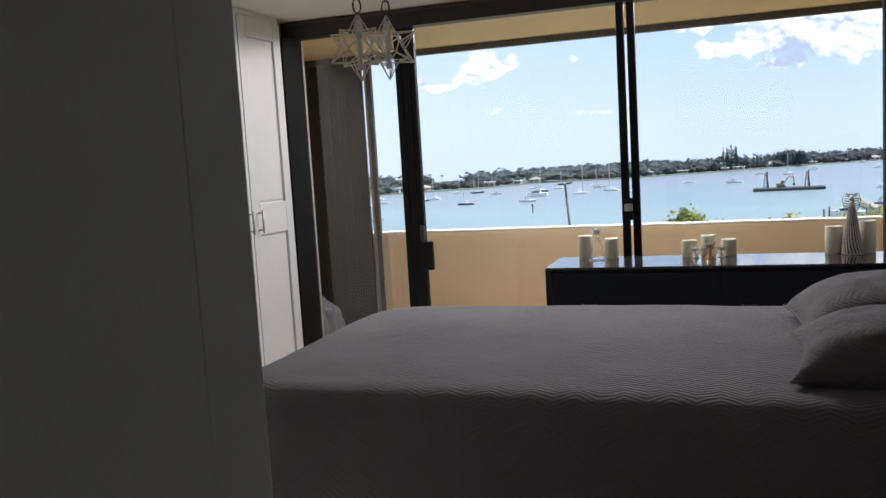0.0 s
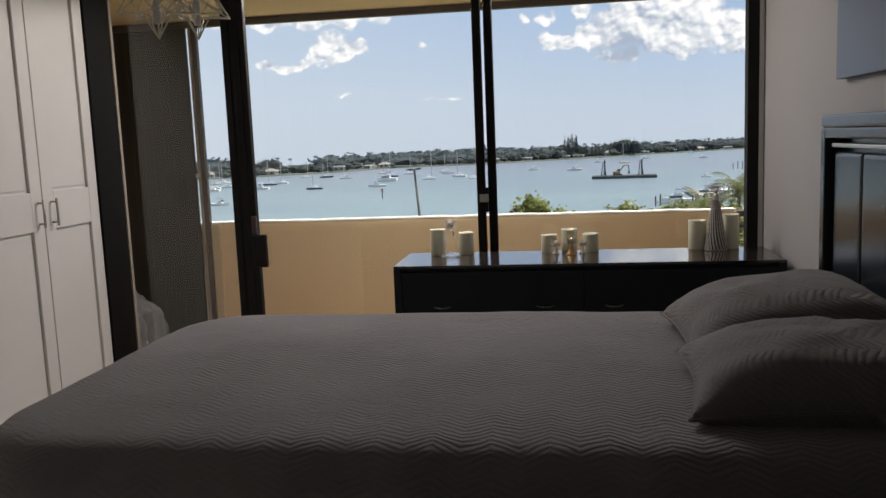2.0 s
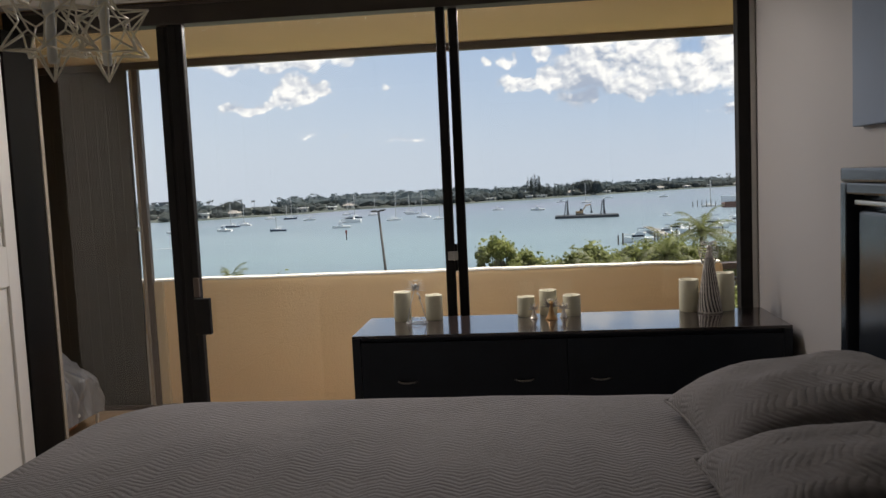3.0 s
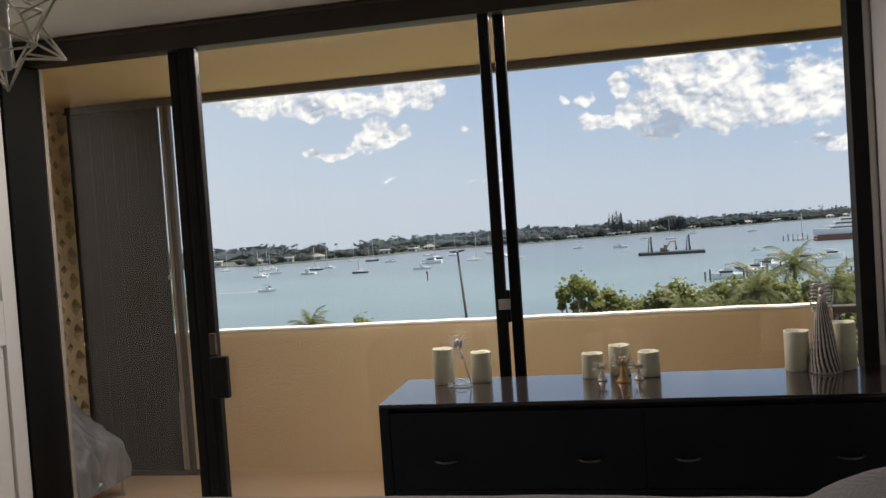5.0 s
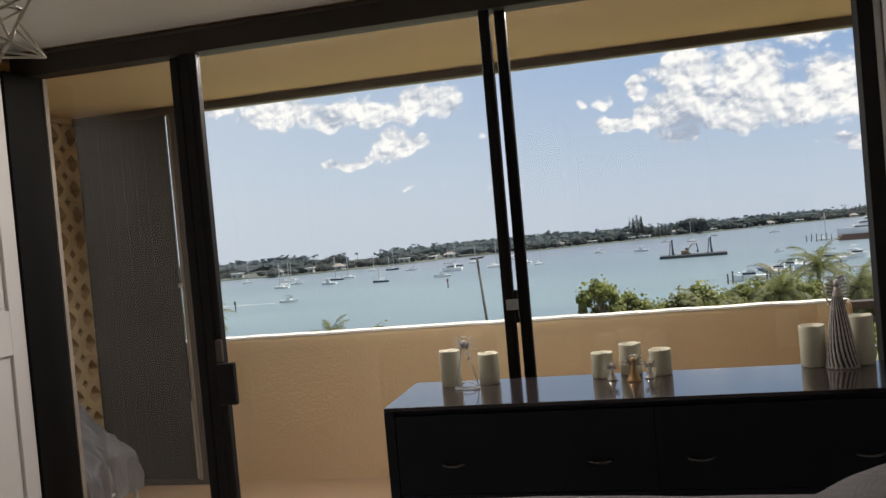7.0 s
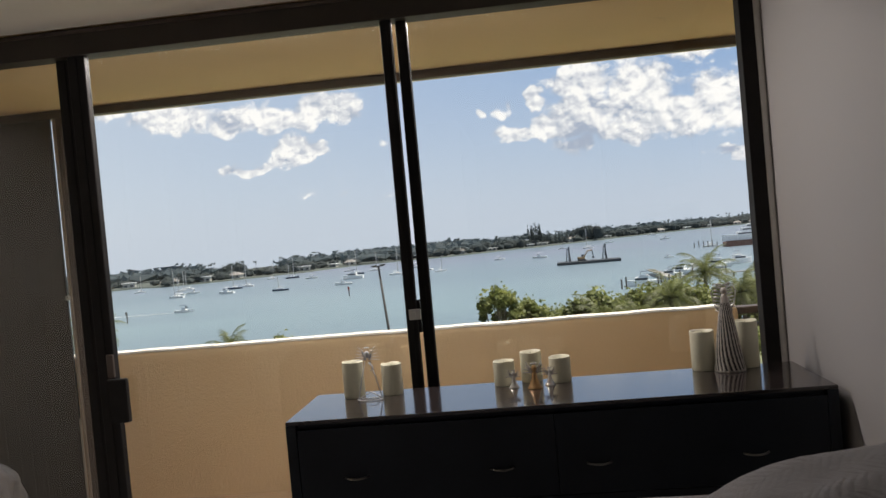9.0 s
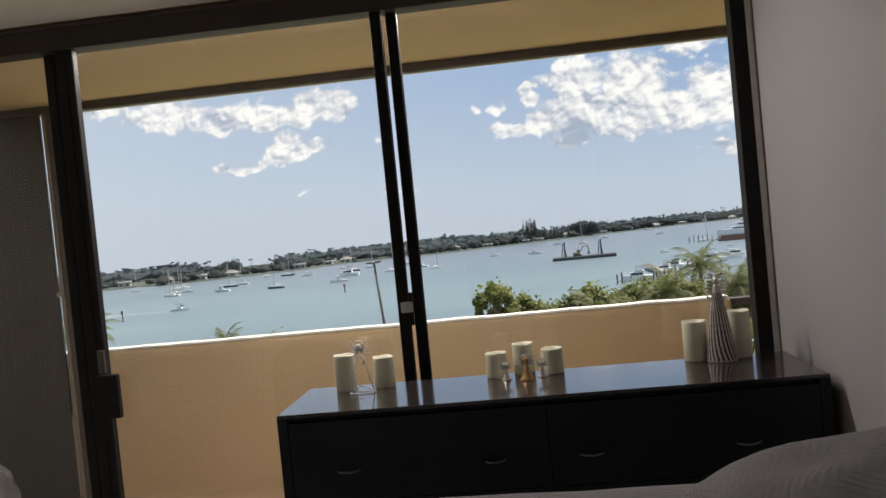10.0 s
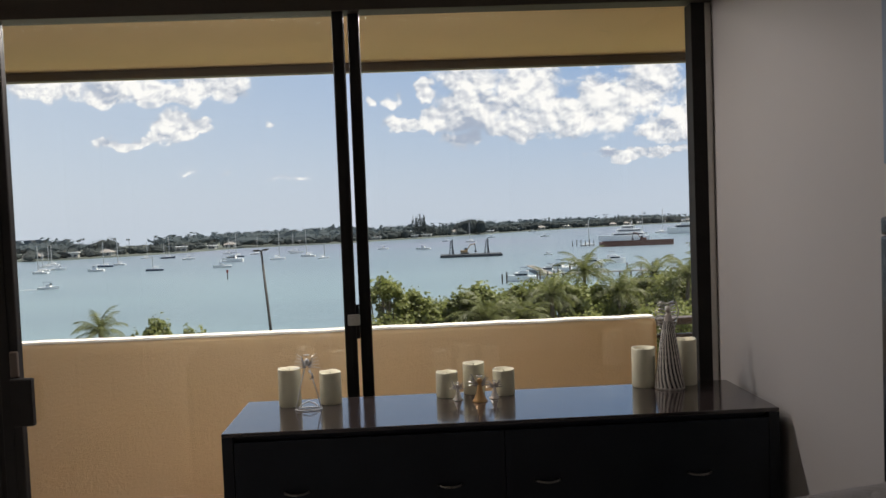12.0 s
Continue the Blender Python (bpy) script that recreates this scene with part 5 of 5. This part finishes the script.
# ---- trees near the building ----
def sea_grape(x, y, base, top, r, n, seed, leaf=0.24):
    rg = random.Random(seed)
    x, top = x - 0.012 * y, top - 0.009 * y
    t = thing("sea_grape_tree", pose(x, y, base), "broad-leaved green sea grape tree in full leaf below the balcony", "tree", "shore trees")
    H = top - base
    bm = bmesh.new()
    lobes = []
    for k in range(16):
        a = rg.uniform(0, 6.28)
        q = r * math.sqrt(rg.random()) * 0.85
        h = H - abs(rg.gauss(0, 0.16)) * H * 0.35 - (q / r) ** 2 * H * 0.10
        lobes.append((Vector((q * math.cos(a), q * math.sin(a), h)), rg.uniform(0.14, 0.34) * r))
        mid = Vector((q * math.cos(a) * 0.4, q * math.sin(a) * 0.4, h * 0.55))
        add_tube(bm, [(0, 0, H * 0.1 * (k % 3)), mid, lobes[-1][0]], 0.14, 5, 0.03)
    add_tube(bm, [(0, 0, -0.3), (0.1, 0, H * 0.4)], 0.25, 7, 0.15)
    part("trunk", bm, M_BARK, t)
    verts, faces = [], []
    for k in range(n):
        c, lr = lobes[rg.randrange(16)]
        d = Vector((rg.gauss(0, 1), rg.gauss(0, 1), rg.gauss(0, 0.75))).normalized()
        p = c + d * lr * rg.uniform(0.55, 1.05)
        if rg.random() < 0.10:
            p.z += rg.uniform(0.1, 0.55)
        s = leaf * rg.uniform(0.6, 1.2)
        u_ = Vector((rg.gauss(0, 1), rg.gauss(0, 1), rg.gauss(0, .5))).normalized()
        w_ = (d + Vector((rg.gauss(0, .6), rg.gauss(0, .6), 0.5))).normalized().cross(u_).normalized()
        o = len(verts)
        verts += [tuple(p - u_ * s * .5), tuple(p - w_ * s * .45), tuple(p + u_ * s * .5 + Vector((0, 0, -s * .15))), tuple(p + w_ * s * .45)]
        faces.append((o, o + 1, o + 2, o + 3))
    me = bpy.data.meshes.new("crown")
    me.from_pydata(verts, [], faces)
    me.materials.append(M_LEAF)
    c = new("crown", me)
    c.parent = t


def palm(x, y, base, heart, size, seed, lean=0.0, dead=0):
    rg = random.Random(seed)
    x, heart = x - 0.012 * y, heart - 0.009 * y
    t = thing("coconut_palm", pose(x, y, base), "coconut palm with arching green fronds", "palm", "coconut palms")
    H = heart - base
    part("trunk", tube([(-lean, 0, -0.3), (-lean * 0.7, 0, H * 0.4), (-lean * 0.2, 0, H * 0.8), (0, 0, H)], 0.20, 8, 0.12), M_BARK, t, smooth=True)
    verts, faces = [], []
    for k in range(22):
        a = 2.4 * k + rg.uniform(-0.2, 0.2)
        el = 1.45 - 1.75 * (k / 22) + rg.uniform(-0.15, 0.15)
        L = size * rg.uniform(0.8, 1.05)
        out = Vector((math.cos(a), math.sin(a), 0))
        side = Vector((-out.y, out.x, 0))
        pos, ang = Vector((0, 0, H)), el
        n = 26
        for i in range(n):
            f = i / n
            step = (out * math.cos(ang) + Vector((0, 0, math.sin(ang)))) * L / n
            ang -= (1.7 + 0.5 * rg.random()) / n * (0.4 + f)
            q = pos + step
            up = step.normalized().cross(side)
            ll = size * 0.24 * math.sin(math.pi * min(1, 0.12 + f * 0.9)) ** 0.7
            o = len(verts)
            verts += [tuple(pos + side * .02), tuple(pos - side * .02), tuple(q)]
            faces.append((o, o + 1, o + 2))
            for s in (1, -1):
                tip = pos + side * s * ll * 0.8 + step.normalized() * ll * 0.5 + Vector((0, 0, -ll * rg.uniform(0.25, 0.7)))
                o = len(verts)
                w = step.normalized() * 0.028 * size / 2
                verts += [tuple(pos - w), tuple(pos + w), tuple(tip)]
                faces.append((o, o + 1, o + 2))
            pos = q
    me = bpy.data.meshes.new("crown")
    me.from_pydata(verts, [], faces)
    me.materials.append(M_PALM)
    new("crown", me).parent = t


GB = -15.5
FILL = [(-1.9, 43, -4.0, 1.5, 2000), (0.2, 43, -4.1, 1.6, 2200)] + [(x + (0.5 if k % 2 else 0.0), 49 + 1.5 * (k % 3) + 0.15 * x, -3.6 - 0.35 * (k % 4) / 3, 1.9, 2600) for k, x in enumerate([0.6 + 1.75 * i for i in range(14)])]
for k, (x, y, top, r, n) in enumerate(FILL + list(((-0.9, 45, -2.0, 1.5, 2400), (0.8, 45.5, -2.9, 1.6, 2600), (2.2, 46, -3.3, 2.2, 3600), (4.6, 45.5, -2.5, 1.9, 3400), (6.3, 47, -3.5, 1.8, 3000), (7.8, 49, -3.1, 2.0, 3200),
                                       (9.6, 50, -2.8, 2.2, 3600), (11.9, 51, -3.2, 2.4, 3600), (14.2, 52, -3.6, 2.6, 3800), (17.0, 53, -3.0, 2.8, 4000), (20.5, 55, -3.2, 3.2, 4200),
                                       (3.2, 42, -4.6, 2.4, 3000), (7.5, 43, -4.7, 2.4, 3000), (11.5, 45, -4.6, 2.6, 3200), (16.0, 47, -4.5, 3.0, 3400), (20.5, 49, -4.0, 3.2, 3600),
                                       (24.5, 60, -3.2, 3.6, 3600), (25, 74, -5.2, 5.0, 3600), (34, 84, -6.0, 6.0, 3600), (46, 105, -7.0, 8.0, 3600), (31, 66, -4.2, 4.2, 3200),
                                       (-14.3, 45, -3.75, 1.25, 1900), (-12.4, 46, -4.4, 1.3, 1500), (18.6, 36, -4.3, 3.0, 3600), (13.9, 31, -3.9, 2.2, 3000)))):
    sea_grape(x, y, GB, top, r, n, 40 + k, 0.24 if y < 60 else 0.4)
palm(-17.2, 45, GB, -4.15, 2.2, 1)
palm(-25.9, 45, GB, -2.6, 2.5, 2)
palm(4.9, 43, GB, -4.2, 2.9, 3)
palm(9.2, 46.5, GB, -3.3, 2.6, 4)
palm(12.9, 54, GB, -2.5, 2.7, 5, 0.6)
palm(14.2, 50, GB, -3.6, 2.6, 6)
palm(19.0, 58, GB, -3.1, 2.5, 7)
palm(18.8, 50, GB, -2.75, 2.7, 8, 0.8)
palm(22.5, 56, GB, -2.6, 3.0, 9)
palm(7.0, 44, GB, -4.3, 2.4, 10)

# ---- breeze-block wall: one block, then its repeats ----
bw = thing("breeze_block_wall", pose(-2.72, 0.0, BZ), "sand-coloured pierced breeze-block screen wall", "wall", kind="structure")
P, D = 0.154, 0.055
bm = bmesh.new()
h, c, q = P / 2 - 0.0008, P * 0.17, P * 0.34
outer = [(h - c, h), (-h + c, h), (-h, h - c), (-h, -h + c), (-h + c, -h), (h - c, -h), (h, -h + c), (h, h - c)]
inner = [(q * 0.14, q), (-q * 0.14, q), (-q, q * 0.14), (-q, -q * 0.14), (-q * 0.14, -q), (q * 0.14, -q), (q, -q * 0.14), (q, q * 0.14)]
ring = []
for pts in (outer, inner):
    ring.append(([bm.verts.new((0, a, b)) for a, b in pts], [bm.verts.new((-D, a, b)) for a, b in pts]))
(of, ob_), (inf, inb) = ring
for k in range(8):
    j = (k + 1) % 8
    bm.faces.new((of[k], of[j], inf[j], inf[k]))
    bm.faces.new((of[j], of[k], ob_[k], ob_[j]))
    bm.faces.new((inf[k], inf[j], inb[j], inb[k]))
bmesh.ops.recalc_face_normals(bm, faces=bm.faces)
first = None
for j in range(7):
    for k in range(14):
        m = pose(0, 1.215 - P * (j + 0.5), 0.03 + P * (k + 0.5))
        if first is None:
            first = part("block", bm, M_BLOCK, bw, at=m)
        else:
            b = new("block", first.data)
            b.parent, b.matrix_basis = bw, m
part("backing", box(-D - 0.06, -D - 0.004, 0.10, 1.36, 0.0, 2.222), M_BLOCK, bw)
part("base_course", box(-D, 0.0, 0.12, 1.217, 0.0, 0.028), M_BLOCK, bw)
part("top_course", box(-D, 0.0, 0.12, 1.217, 0.03 + 14 * P + 0.002, 2.224), M_BLOCK, bw)
